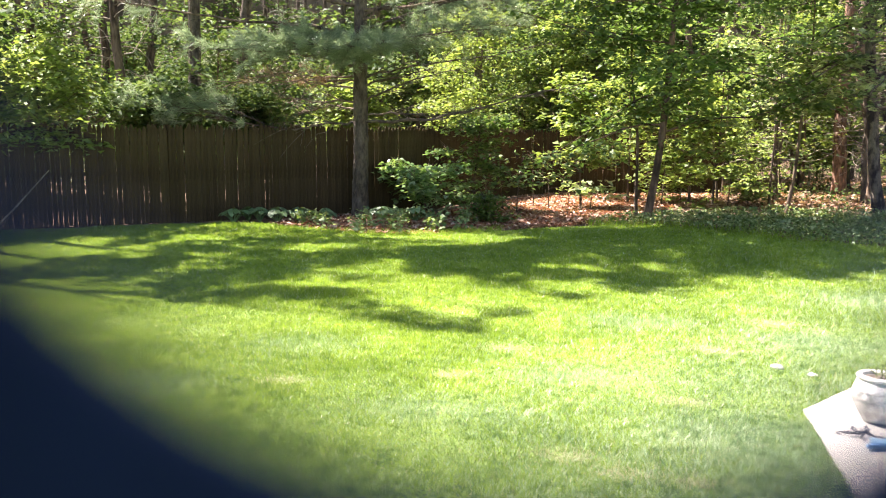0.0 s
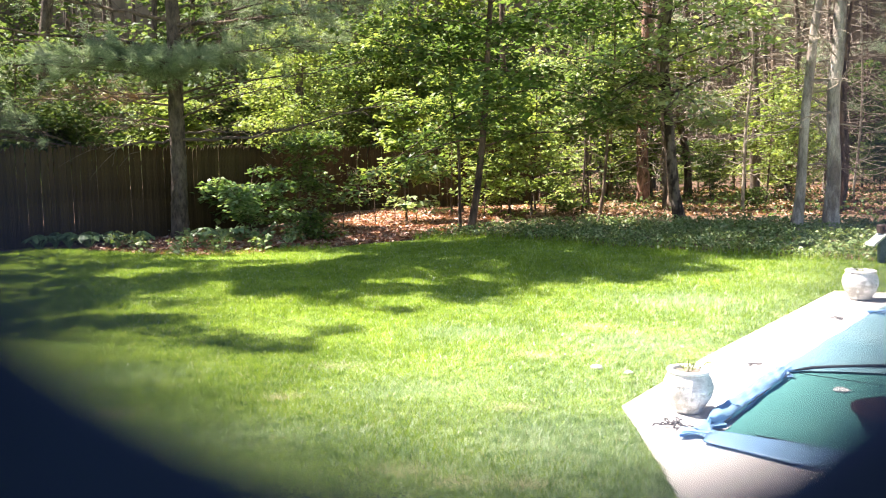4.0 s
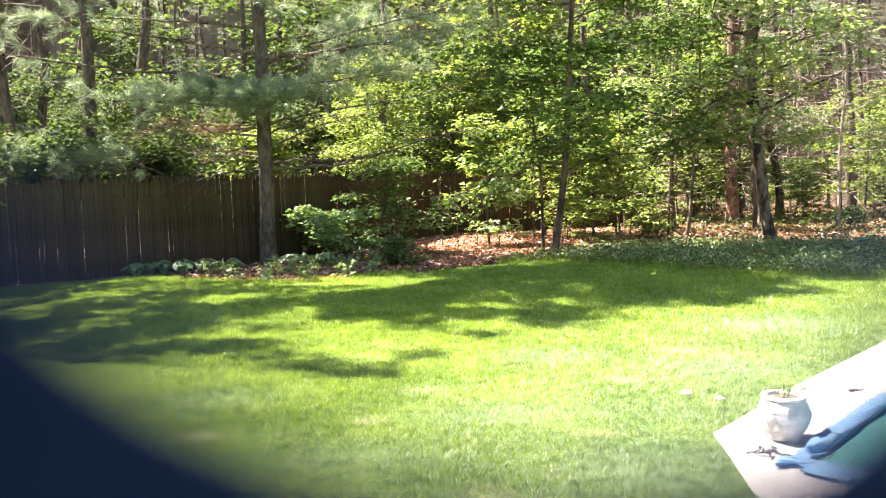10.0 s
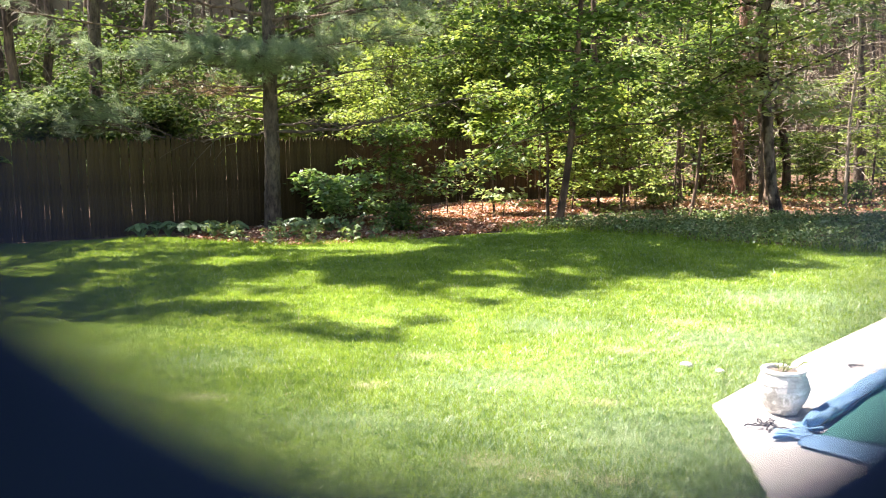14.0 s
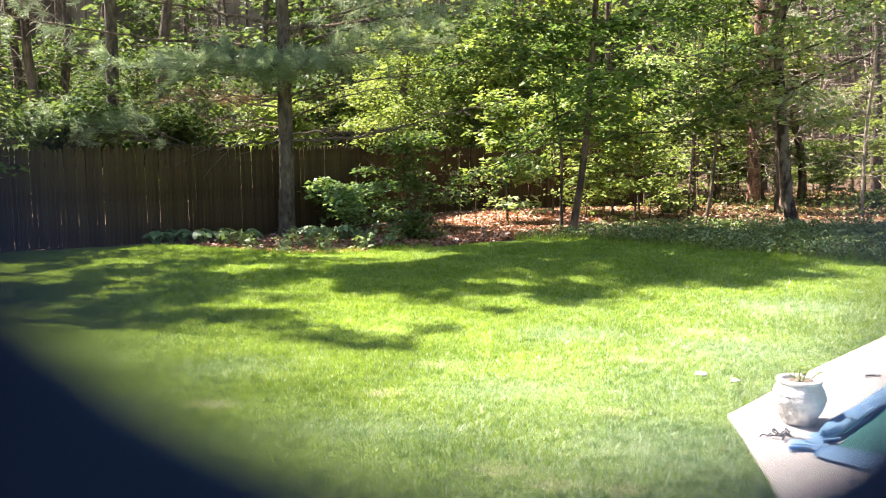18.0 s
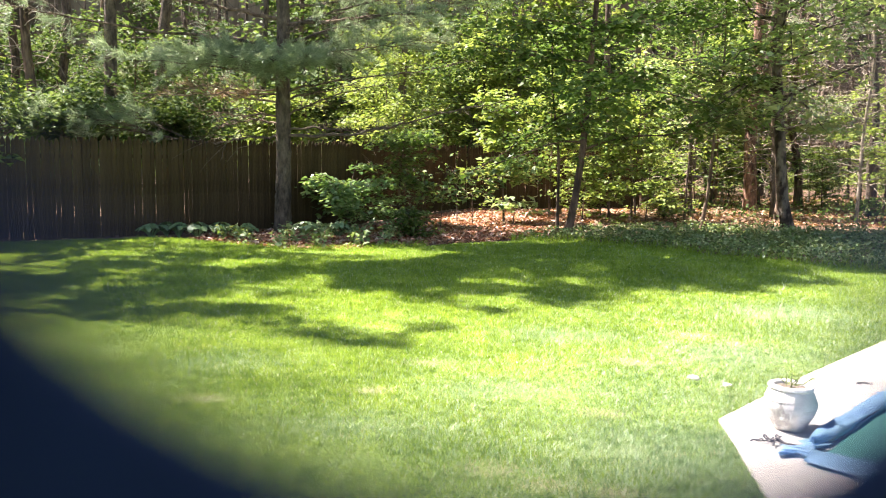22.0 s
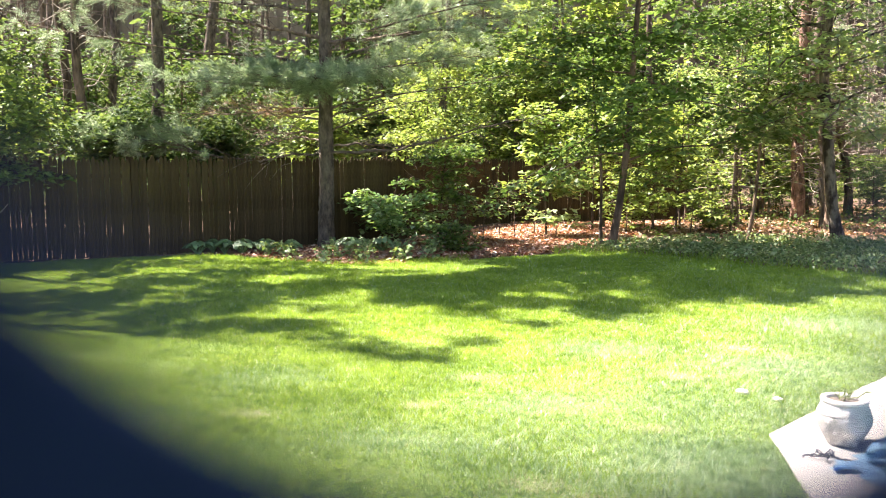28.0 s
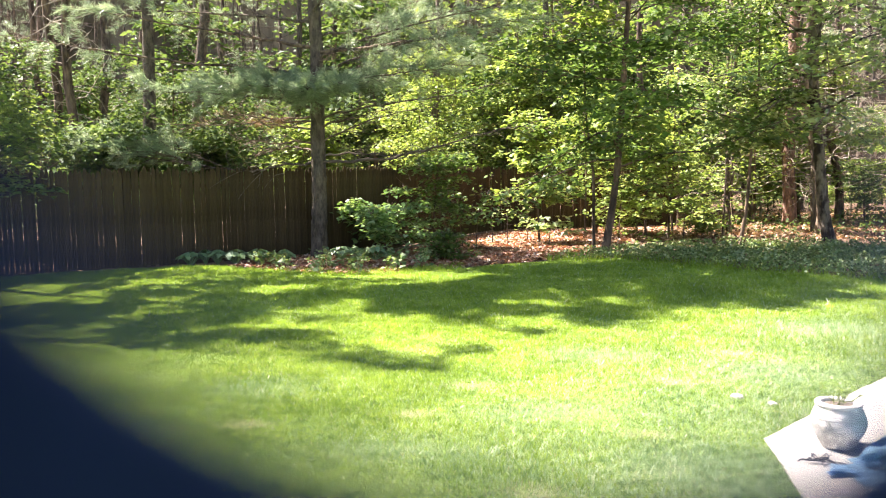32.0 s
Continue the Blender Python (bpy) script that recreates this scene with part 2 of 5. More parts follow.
def from_bm(name, bm, material, smooth=False):
    me = bpy.data.meshes.new(name)
    bm.normal_update()
    for f in bm.faces:
        f.smooth = smooth
    bm.to_mesh(me)
    bm.free()
    me.materials.append(material)
    return me


def thing(name, at, label, category, group="", kind=""):
    ob = new(name)
    ob.empty_display_size = 0.1
    ob.matrix_basis = at
    return tagged(ob, label, category, group, kind)


class Heap:
    """Gathers tubes and leaves into one mesh of quads."""

    def __init__(self):
        self.v, self.f, self.n = [], [], 0

    def add(self, v, f):
        self.v.append(np.asarray(v, dtype=float).reshape(-1, 3))
        self.f.append(np.asarray(f, dtype=np.int64) + self.n)
        self.n += len(self.v[-1])

    def mesh(self, name, material, smooth=False):
        return mesh_of(name, np.concatenate(self.v), np.concatenate(self.f), material, smooth)


def tube(heap, points, radii, sides=6, rough=0.0, rng=None, flat=1.0):
    p = np.asarray(points, dtype=float)
    d = np.gradient(p, axis=0)
    d /= np.linalg.norm(d, axis=1)[:, None] + 1e-9
    ref = np.array([0, 0, 1.0]) if abs(d[0, 2]) < 0.9 else np.array([1.0, 0, 0])
    u = np.cross(d, ref)
    u /= np.linalg.norm(u, axis=1)[:, None] + 1e-9
    w = np.cross(u, d)
    a = np.linspace(0, 2 * np.pi, sides, endpoint=False)
    r = np.asarray(radii, dtype=float)[:, None] * np.ones(sides)
    if rough and rng is not None:
        r = r * (1 + rough * rng.normal(size=r.shape))
    v = p[:, None] + r[..., None] * (np.cos(a)[None, :, None] * u[:, None] + flat * np.sin(a)[None, :, None] * w[:, None])
    n = len(p)
    i, j = np.meshgrid(np.arange(n - 1), np.arange(sides), indexing="ij")
    k = (j + 1) % sides
    f = np.stack([i * sides + j, i * sides + k, (i + 1) * sides + k, (i + 1) * sides + j], -1).reshape(-1, 4)
    heap.add(v, f)
    # closed ends, as fans of thin quads
    for row, flip in ((0, 1), (n - 1, -1)):
        ring_ids = np.arange(sides)[::flip] + row * sides
        caps = [(ring_ids[0], ring_ids[q], ring_ids[q + 1], ring_ids[min(q + 2, sides - 1)]) for q in range(1, sides - 2, 2)]
        heap.f.append(np.asarray(caps, dtype=np.int64) + heap.n - len(v.reshape(-1, 3)))


def leaves(heap, pos, normal, axis, length, width, fold=0.15):
    """One folded, pointed quad for each leaf."""
    axis = axis - normal * (axis * normal).sum(1)[:, None]
    axis /= np.linalg.norm(axis, axis=1)[:, None] + 1e-9
    side = np.cross(normal, axis)
    length, width = np.broadcast_to(length, len(pos))[:, None], np.broadcast_to(width, len(pos))[:, None]
    a = pos - axis * length * 0.45
    b = pos + side * width * 0.5 - axis * length * 0.05 + normal * width * fold
    c = pos + axis * length * 0.55 - normal * length * 0.12
    d = pos - side * width * 0.5 - axis * length * 0.05 + normal * width * fold
    v = np.stack([a, b, c, d], 1).reshape(-1, 3)
    heap.add(v, np.arange(len(v)).reshape(-1, 4))


def unit(v):
    return v / (np.linalg.norm(v, axis=-1, keepdims=True) + 1e-9)


def spray(heap, rng, centre, radius, count, size, thick=0.13, lean=0.32, droop=0.3):
    """A flat, slightly drooping layer of leaves."""
    rho = np.sqrt(rng.random(count)) * radius
    phi = rng.random(count) * 2 * np.pi
    out = np.stack([np.cos(phi), np.sin(phi), np.zeros(count)], 1)
    pos = np.asarray(centre) + out * rho[:, None]
    pos[:, 2] += rng.normal(size=count) * thick * radius - droop * rho * rho / max(radius, 0.01)
    normal = unit(np.array([0, 0, 1.0]) + rng.normal(size=(count, 3)) * lean)
    axis = out + rng.normal(size=(count, 3)) * 0.6
    s = size * rng.uniform(0.6, 1.25, count)
    leaves(heap, pos, normal, axis, s, s * 0.72)


def bough(rng, start, direction, length, bend=0.25, sag=0.0, steps=7):
    """Points along a branch that wanders."""
    d = unit(np.asarray(direction, dtype=float))
    p = [np.asarray(start, dtype=float)]
    for i in range(steps):
        d = unit(d + rng.normal(size=3) * bend / steps * 2 + np.array([0, 0, sag / steps]))
        p.append(p[-1] + d * length / steps)
    return np.array(p)


def trunk_line(rng, height, lean=(0, 0), wander=0.12, steps=16):
    """A trunk's axis, finer towards the ground, wandering slowly."""
    z = np.linspace(0, 1, steps) ** 1.6
    ph, k = rng.random(4) * 6.28, rng.uniform(0.6, 1.4, 4)
    h = z * height
    wx = wander * (np.sin(h * k[0] * 0.7 + ph[0]) - math.sin(ph[0]) + 0.4 * (np.sin(h * k[1] * 1.9 + ph[1]) - math.sin(ph[1])))
    wy = wander * (np.sin(h * k[2] * 0.7 + ph[2]) - math.sin(ph[2]) + 0.4 * (np.sin(h * k[3] * 1.9 + ph[3]) - math.sin(ph[3])))
    return np.stack([lean[0] * h + wx, lean[1] * h + wy, h - 0.05], 1)


# ---- ground ----
def inside(poly, x, y):
    """Which of the points lie in the polygon."""
    hit = np.zeros(len(x), dtype=bool)
    for (x0, y0), (x1, y1) in zip(poly, poly[1:] + poly[:1]):
        if y0 != y1:
            hit ^= ((y0 > y) != (y1 > y)) & (x < (x1 - x0) * (y - y0) / (y1 - y0) + x0)
    return hit


def slab(name, outline, z0, z1, material, step=0.0):
    """A flat slab with that outline."""
    bm = bmesh.new()
    f = bm.faces.new([bm.verts.new((x, y, z1)) for x, y in outline])
    f.normal_update()
    if f.normal.z < 0:
        f.normal_flip()
    low = bmesh.ops.extrude_face_region(bm, geom=[f])
    for v in low["geom"]:
        if isinstance(v, bmesh.types.BMVert):
            v.co.z = z1
    top = [v for v in low["geom"] if isinstance(v, bmesh.types.BMVert)]
    for v in bm.verts:
        if v not in top:
            v.co.z = z0
    bmesh.ops.recalc_face_normals(bm, faces=bm.faces)
    return from_bm(name, bm, material)


BED_EDGE = [(-30, 6.5), (-16, 8.6), (-11, 12.1), (-8.8, 13.6), (-6.6, 15.0), (-5.2, 15.3), (-4.0, 14.5), (-2.9, 13.7), (-1.6, 13.8), (-0.1, 14.7), (1.2, 15.6), (2.1, 15.6), (3.1, 14.7), (4.0, 13.6), (5.1, 12.4), (6.1, 11.6), (7.0, 10.9), (9.0, 9.6), (14, 7.5), (30, 4)]
DECK = [(1.1, -4.0), (1.22, 2.2), (1.34, 3.4), (1.42, 3.95), (1.49, 4.5), (1.53, 4.9), (2.5, 6.0), (5.07, 8.68), (6.2, 8.1), (14.0, 3.4), (14.0, -4.0)]
LAWN = BED_EDGE + [(30, -25), (-30, -25)]

big = np.linspace(-1, 1, 61)
gx, gy = np.meshgrid(np.sign(big) * np.abs(big) ** 2.2 * 400, np.sign(big) * np.abs(big) ** 2.2 * 400 + 20)
gz = -0.02 + 0.0 * gx
ids = np.arange(61 * 61).reshape(61, 61)
quads = np.stack([ids[:-1, :-1], ids[:-1, 1:], ids[1:, 1:], ids[1:, :-1]], -1).reshape(-1, 4)
ground = part("ground", mesh_of("ground", np.stack([gx, gy, gz], -1).reshape(-1, 3), quads, M["litter"], True))
tagged(ground, "brown forest floor covered with dead leaves", "ground", kind="structure")
lawn = part("lawn", slab("lawn", LAWN, -0.018, 0.0, M["lawn_soil"]))
tagged(lawn, "mown green backyard lawn in sun and shade", "lawn", kind="structure")
deck = part("pool_deck", slab("pool_deck", DECK, -0.015, 0.012, M["concrete"]))
tagged(deck, "sunlit pale concrete deck round a pool", "pavement", kind="structure")

# grass blades, thinning out with distance
rng = np.random.default_rng(5)
N = 1050000
u = rng.random(N)
gy = 2.6 + (16.2 - 2.6) * u ** 1.55
half = 0.62 * gy + 0.8
gx = rng.uniform(-1, 1, N) * half
keep = inside(LAWN, gx, gy) & ~inside(DECK, gx, gy)
gx, gy = gx[keep], gy[keep]
patch = np.sin(gx * 1.7 + 0.6 * np.sin(gy * 1.3)) * np.sin(gy * 1.9 + gx * 0.7) + 0.6 * np.sin(gx * 5.1 + gy * 3.3) * np.sin(gy * 4.7 - gx * 2.1)
n = len(gx)
hgt = (0.024 + 0.013 * patch + 0.02 * rng.random(n)).clip(0.01) * (1 + 0.9 * (rng.random(n) > 0.985))
hgt *= 0.72 + 0.28 / (1 + np.exp((7.5 - gy) * 1.5))
wid = 0.0014 + 0.00037 * gy
phi = rng.random(n) * 2 * np.pi
lean = rng.normal(size=(n, 2)) * 0.6
base = np.stack([gx, gy, np.full(n, -0.002)], 1)
side = np.stack([np.cos(phi), np.sin(phi), np.zeros(n)], 1) * wid[:, None]
tip = base + np.stack([lean[:, 0] * hgt, lean[:, 1] * hgt, hgt], 1)
verts = np.stack([base - side, base + side, tip], 1).reshape(-1, 3)
# thatch shows in a few worn spots
WORN = [(0.16, 4.05, 0.16, 0.09), (0.42, 3.85, 0.14, 0.07), (-0.56, 5.43, 0.12, 0.08), (0.72, 3.78, 0.12, 0.06), (-1.6, 5.2, 0.15, 0.08), (1.3, 6.3, 0.2, 0.12), (-0.2, 6.2, 0.2, 0.1), (0.9, 5.0, 0.16, 0.09), (2.0, 7.3, 0.2, 0.12)]
worn = np.zeros(n)
for cx, cy, rx, ry in WORN:
    worn += 0.85 * np.exp(-(((gx - cx) / rx) ** 2 + ((gy - cy) / ry) ** 2))
dry = rng.random(n) < 0.035 + worn
# pale patches, plus extra pale blades by the deck in place of glare
patches_and_glare = np.zeros(n)
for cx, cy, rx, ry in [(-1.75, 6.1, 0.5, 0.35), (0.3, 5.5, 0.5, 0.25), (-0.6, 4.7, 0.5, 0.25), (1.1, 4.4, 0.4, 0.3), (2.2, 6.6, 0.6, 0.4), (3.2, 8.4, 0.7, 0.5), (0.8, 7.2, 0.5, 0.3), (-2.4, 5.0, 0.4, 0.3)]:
    patches_and_glare += 0.6 * np.exp(-(((gx - cx) / rx) ** 2 + ((gy - cy) / ry) ** 2))
patches_and_glare += 0.3 / (1 + np.exp((gy - 0.45 * gx - 5.4) * 2.0)) / (1 + np.exp((-0.9 - gx) * 4.0))
pale = (rng.random(n) < 0.04 + 0.48 / (1 + np.exp((gy - 0.5 * gx - 7.0) * 1.2)) / (1 + np.exp(-(gx - 0.3) * 1.8)) + patches_and_glare) & ~dry
verts[2::3, 2] *= 1 - 0.6 * worn.clip(0, 1)
tri = np.arange(3 * n).reshape(-1, 3)
for nm, pick, mat, lab in (("pale_grass", pale, "pale_grass", "pale bluish lawn blades, partly standing in for glare"), ("grass", ~dry & ~pale, "grass", "short green lawn grass blades"), ("dry_grass", dry, "dry_grass", "dry straw blades among the lawn grass")):
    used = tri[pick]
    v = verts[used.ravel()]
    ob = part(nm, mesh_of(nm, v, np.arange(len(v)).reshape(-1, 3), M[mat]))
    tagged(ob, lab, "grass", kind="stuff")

# coarser blades round and behind the camera
n = 520000
ox, oy = rng.uniform(-14, 8, n), rng.uniform(-9, 15, n)
keep = inside(LAWN, ox, oy) & ~inside(DECK, ox, oy) & ((oy < 2.7) | (np.abs(ox) > 0.6 * oy + 0.7))
ox, oy = ox[keep], oy[keep]
n = len(ox)
base = np.stack([ox, oy, np.full(n, -0.002)], 1)
phi = rng.random(n) * 2 * np.pi
side = np.stack([np.cos(phi), np.sin(phi), np.zeros(n)], 1) * 0.011
tip = base + np.column_stack([rng.normal(size=(n, 2)) * 0.035, rng.uniform(0.02, 0.055, n)])
ob = part("outer_grass", mesh_of("outer_grass", np.stack([base - side, base + side, tip], 1).reshape(-1, 3), np.arange(3 * n).reshape(-1, 3), M["grass"]))
tagged(ob, "short green lawn grass farther from the deck", "grass", kind="stuff")

# ---- fence ----
PICKETS = []
rng = np.random.default_rng(11)
for w in (0.068, 0.074, 0.08):
    for top in (1.80, 1.83, 1.86):
        bm = bmesh.new()
        outline = [(-w / 2, 0), (w / 2, 0), (w / 2, top - 0.07), (w * 0.12, top), (-w * 0.12, top), (-w / 2, top - 0.07)]
        front = [bm.verts.new((x, -0.009 - (0.004 if abs(x) < w * 0.2 else 0), z)) for x, z in outline]
        back = [bm.verts.new((x, 0.009, z)) for x, z in outline]
        bm.faces.new(front)
        bm.faces.new(back[::-1])
        for i in range(6):
            j = (i + 1) % 6
            bm.faces.new((front[j], front[i], back[i], back[j]))
        PICKETS.append((w, from_bm("picket", bm, M["picket"])))


def board(name, size, material, bevel=0.004):
    bm = bmesh.new()
    bmesh.ops.create_cube(bm, size=1)
    bmesh.ops.scale(bm, vec=size, verts=bm.verts)
    bmesh.ops.bevel(bm, geom=bm.edges[:], offset=bevel, segments=1, affect="EDGES")
    return from_bm(name, bm, material)


def fence_run(a, b):
    """Stockade panels from a to b; rails and posts stand on the far side."""
    a, b = Vector(a), Vector(b)
    along = (b - a).normalized()
    count = max(1, round((b - a).length / 2.4))
    length = (b - a).length / count
    angle = math.degrees(math.atan2(along.y, along.x))
    for k in range(count):
        p = a + along * length * k
        panel = thing("stockade_fence", pose(p.x, p.y, -0.02, 0, 0, angle), "tall weathered brown stockade fence panel with pointed pickets", "fence", "stockade fence panels")
        x, row = 0.0, []
        while x < length - 0.03:
            w, me = PICKETS[rng.integers(len(PICKETS))]
            row.append((x + w / 2, me))
            x += w + 0.0005 + (rng.uniform(0.002, 0.007) if rng.random() < 0.5 else 0.0012 * rng.random())
        for c, me in row:
            part("picket", me, panel, at=pose(c * length / x, rng.normal() * 0.002, 0.018 * rng.normal(), 0, rng.normal() * 0.24, rng.normal() * 1.5))
        for z in (0.35, 0.95, 1.5):
            part("rail", board("rail", (length - 0.01, 0.045, 0.07), M["picket"]), panel, at=pose(length / 2, 0.04, z))
        part("post", board("post", (0.09, 0.09, 1.85), M["picket"]), panel, at=pose(0.0, 0.112, 0.925))


FENCE = [(-15.5, 9.6), (-2.6, 18.2), (-0.3, 24.6), (5.4, 25.6)]
for a, b in zip(FENCE, FENCE[1:]):
    fence_run(a, b)


# ---- trees ----
def broadleaf(name, x, y, height, radius, label, seed, bark, leaf, lean=(0, 0), low=1.5, spread=2.2, limbs=12, layers=4, per=60, size=0.12, layer_r=0.6, top_r=0.35, joined=False, wander=0.12, rise=0.35, group="", category="tree", arc=None, bare=0, top=0.97):
    rng = np.random.default_rng(seed)
    tree = thing(name, pose(x, y, -0.02), label, category, group)
    line = trunk_line(rng, height, lean, wander * 0.45, 40 if not joined else 18)
    z = np.linspace(0, 1, len(line)) ** 1.6
    h = Heap()
    tube(h, line, radius * (1 - (1 - top_r) * z) * (1 + 0.5 * np.exp(-z * height * 4)), 12, 0.04, rng)
    part("trunk", h.mesh("trunk", M[bark], True), tree)
    crown, wood = Heap(), Heap()
    for i in range(limbs):
        t = low / height + (top - low / height) * (i + rng.random() * 0.6) / limbs
        start = np.array([np.interp(t, z, line[:, q]) for q in range(3)])
        az = i * 2.4 + rng.normal() * 0.4 if arc is None else radians(rng.uniform(*arc))
        reach = spread * (1.1 - 0.55 * t) * rng.uniform(0.75, 1.15)
        pts = bough(rng, start, (math.cos(az), math.sin(az), rise + 0.3 * t), reach, 0.5, -0.25)
        r0 = radius * 0.34 * (1 - 0.6 * t)
        one = wood if joined else Heap()
        green = crown if joined else Heap()
        tube(one, pts, np.linspace(r0, 0.005, len(pts)), 5)
        for q in range(layers):
            f = rng.uniform(0.25, 1.0)
            c = np.array([np.interp(f, np.linspace(0, 1, len(pts)), pts[:, w]) for w in range(3)])
            c += rng.normal(size=3) * np.array([0.3, 0.3, 0.12]) * layer_r
            tube(one, np.array([c - unit(c - start) * 0.3 * layer_r, c + (c - start) * 0.08 + rng.normal(size=3) * 0.1]), [0.006, 0.003], 4)
            spray(green, rng, c, layer_r * rng.uniform(0.6, 1.2), int(per * rng.uniform(0.6, 1.3)), size)
        if not joined:
            limb = part("limb", one.mesh("limb", M[bark], True), tree)
            part("leaves", green.mesh("leaves", M[leaf]), limb)
    # dry, bare side branches
    for i in range(bare):
        t = rng.uniform(0.1, 0.5)
        start = np.array([np.interp(t, z, line[:, q]) for q in range(3)])
        az = rng.random() * 6.28
        pts = bough(rng, start, (math.cos(az), math.sin(az), rng.uniform(-0.1, 0.25)), rng.uniform(0.7, 2.4), 0.5, 0.05)
        one = Heap()
        tube(one, pts, np.linspace(0.016, 0.004, len(pts)), 5)
        for q in range(6):
            f = rng.integers(2, len(pts))
            tube(one, bough(rng, pts[f], unit(pts[f] - start) + rng.normal(size=3) * 0.6, rng.uniform(0.2, 0.6), 0.5, 0, 3), [0.006, 0.005, 0.004, 0.003], 4)
        part("bare_branch", one.mesh("bare_branch", M["twig"], True), tree)
    if joined:
        tagged(part("branchwork", wood.mesh("branchwork", M[bark], True), tree), kind="stuff")
        part("crown", crown.mesh("crown", M[leaf]), tree)
    return tree


def needle_fan(heap, rng, tip, direction, count, length, width):
    d = unit(direction + rng.normal(size=(count, 3)) * 0.55)
    p = tip + rng.normal(size=(count, 3)) * 0.015
    s = unit(np.cross(d, rng.normal(size=(count, 3)))) * width
    l = length * rng.uniform(0.7, 1.2, count)[:, None]
    e = p + d * l
    e[:, 2] -= 0.12 * l[:, 0]
    v = np.stack([p - s * 0.5, p + s * 0.5, e + s * 0.3, e - s * 0.3], 1).reshape(-1, 3)
    heap.add(v, np.arange(len(v)).reshape(-1, 4))


def pine_branch(rng, wood, green, start, azimuth, rise, length, radius, first=0.35, twigs=22, fans=5, per=11, sag=-0.15, nl=0.15):
    a = radians(azimuth)
    pts = bough(rng, start, (math.cos(a), math.sin(a), rise), length, 0.28, sag, 9)
    tube(wood, pts, np.linspace(radius, 0.006, len(pts)), 6, 0.06, rng)
    s = np.linspace(0, 1, len(pts))
    for i in range(twigs):
        f = 0.2 + 0.8 * (i + rng.random()) / twigs
        c = np.array([np.interp(f, s, pts[:, w]) for w in range(3)])
        out = unit(pts[-1] - pts[0])
        across = np.cross(out, (0, 0, 1)) * (1 if i % 2 else -1)
        d = unit(out * 0.8 + across * rng.uniform(0.4, 1.2) + np.array([0, 0, rng.uniform(-0.1, 0.35)]))
        l = length * 0.24 * (1.15 - 0.7 * f) * rng.uniform(0.6, 1.2) + 0.12
        tw = bough(rng, c, d, l, 0.5, -0.1, 4)
        tube(wood, tw, np.linspace(0.006, 0.0025, len(tw)), 4)
        if f < first:
            continue
        for j in range(fans):
            g = 0.3 + 0.7 * (j + 1) / fans
            q = np.array([np.interp(g, np.linspace(0, 1, len(tw)), tw[:, w]) for w in range(3)])
            needle_fan(green, rng, q, d + np.array([0, 0, 0.25]), per, nl, 0.0055)


def pine_limb(rng, wood, green, path, radius, first, twigs, fans=7, per=18, nl=0.17, brown=None):
    """A limb that follows a given line, with side twigs; needles begin at the part `first` of its length."""
    p = np.asarray(path, dtype=float)
    k = np.linspace(0, len(p) - 1, 5 * len(p))
    pts = np.stack([np.interp(k, np.arange(len(p)), p[:, q]) for q in range(3)], 1)
    for _ in range(2):
        pts[1:-1] = 0.25 * pts[:-2] + 0.5 * pts[1:-1] + 0.25 * pts[2:]
    pts[1:] += rng.normal(size=(len(pts) - 1, 3)) * 0.014
    tube(wood, pts, np.linspace(radius, 0.007, len(pts)), 6, 0.06, rng)
    length = np.linalg.norm(np.diff(pts, axis=0), axis=1).sum()
    s = np.linspace(0, 1, len(pts))
    out = unit(pts[-1] - pts[0])
    for i in range(twigs):
        f = 0.12 + 0.88 * (i + rng.random()) / twigs
        c = np.array([np.interp(f, s, pts[:, w]) for w in range(3)])
        across = unit(np.cross(out, (0, 0, 1))) * (1 if i % 2 else -1)
        d = unit(out * 0.7 + across * rng.uniform(0.3, 1.2) + np.array([0, 0, rng.uniform(-0.2, 0.5)]))
        l = min(0.9, length * 0.24) * (1.15 - 0.6 * f) * rng.uniform(0.5, 1.3) + 0.12
        tw = bough(rng, c, d, l, 0.6, -0.15, 5)
        tube(wood, tw, np.linspace(0.007, 0.0025, len(tw)), 4)
        heap = green
        if f < first:
            if first > 1:
                side = bough(rng, tw[2], d + rng.normal(size=3) * 0.7, l * 0.6, 0.6, 0, 3)
                tube(wood, side, np.linspace(0.005, 0.002, len(side)), 4)
            if brown is None or rng.random() > 0.3:
                continue
            heap = brown
        if rng.random() < 0.25:
            continue
        for j in range(fans):
            g = 0.25 + 0.75 * (j + 1) / fans
            q = np.array([np.interp(g, np.linspace(0, 1, len(tw)), tw[:, w]) for w in range(3)])
            needle_fan(heap, rng, q, d + np.array([0, 0, 0.1]), per, nl, 0.0055)


def ground_reach(x, y, low, high, gx, gy):
    """Where a limb of a tree at x, y comes to stand between the sun and a spot on the lawn."""
    k = Vector((SUN_TO.x, SUN_TO.y)) / SUN_TO.z
    h = min((low + 0.25 * i for i in range(int((high - low) * 4))), key=lambda q: math.hypot(gx + k.x * q - x, gy + k.y * q - y))
    return np.array([gx + k.x * h - x, gy + k.y * h - y, h])


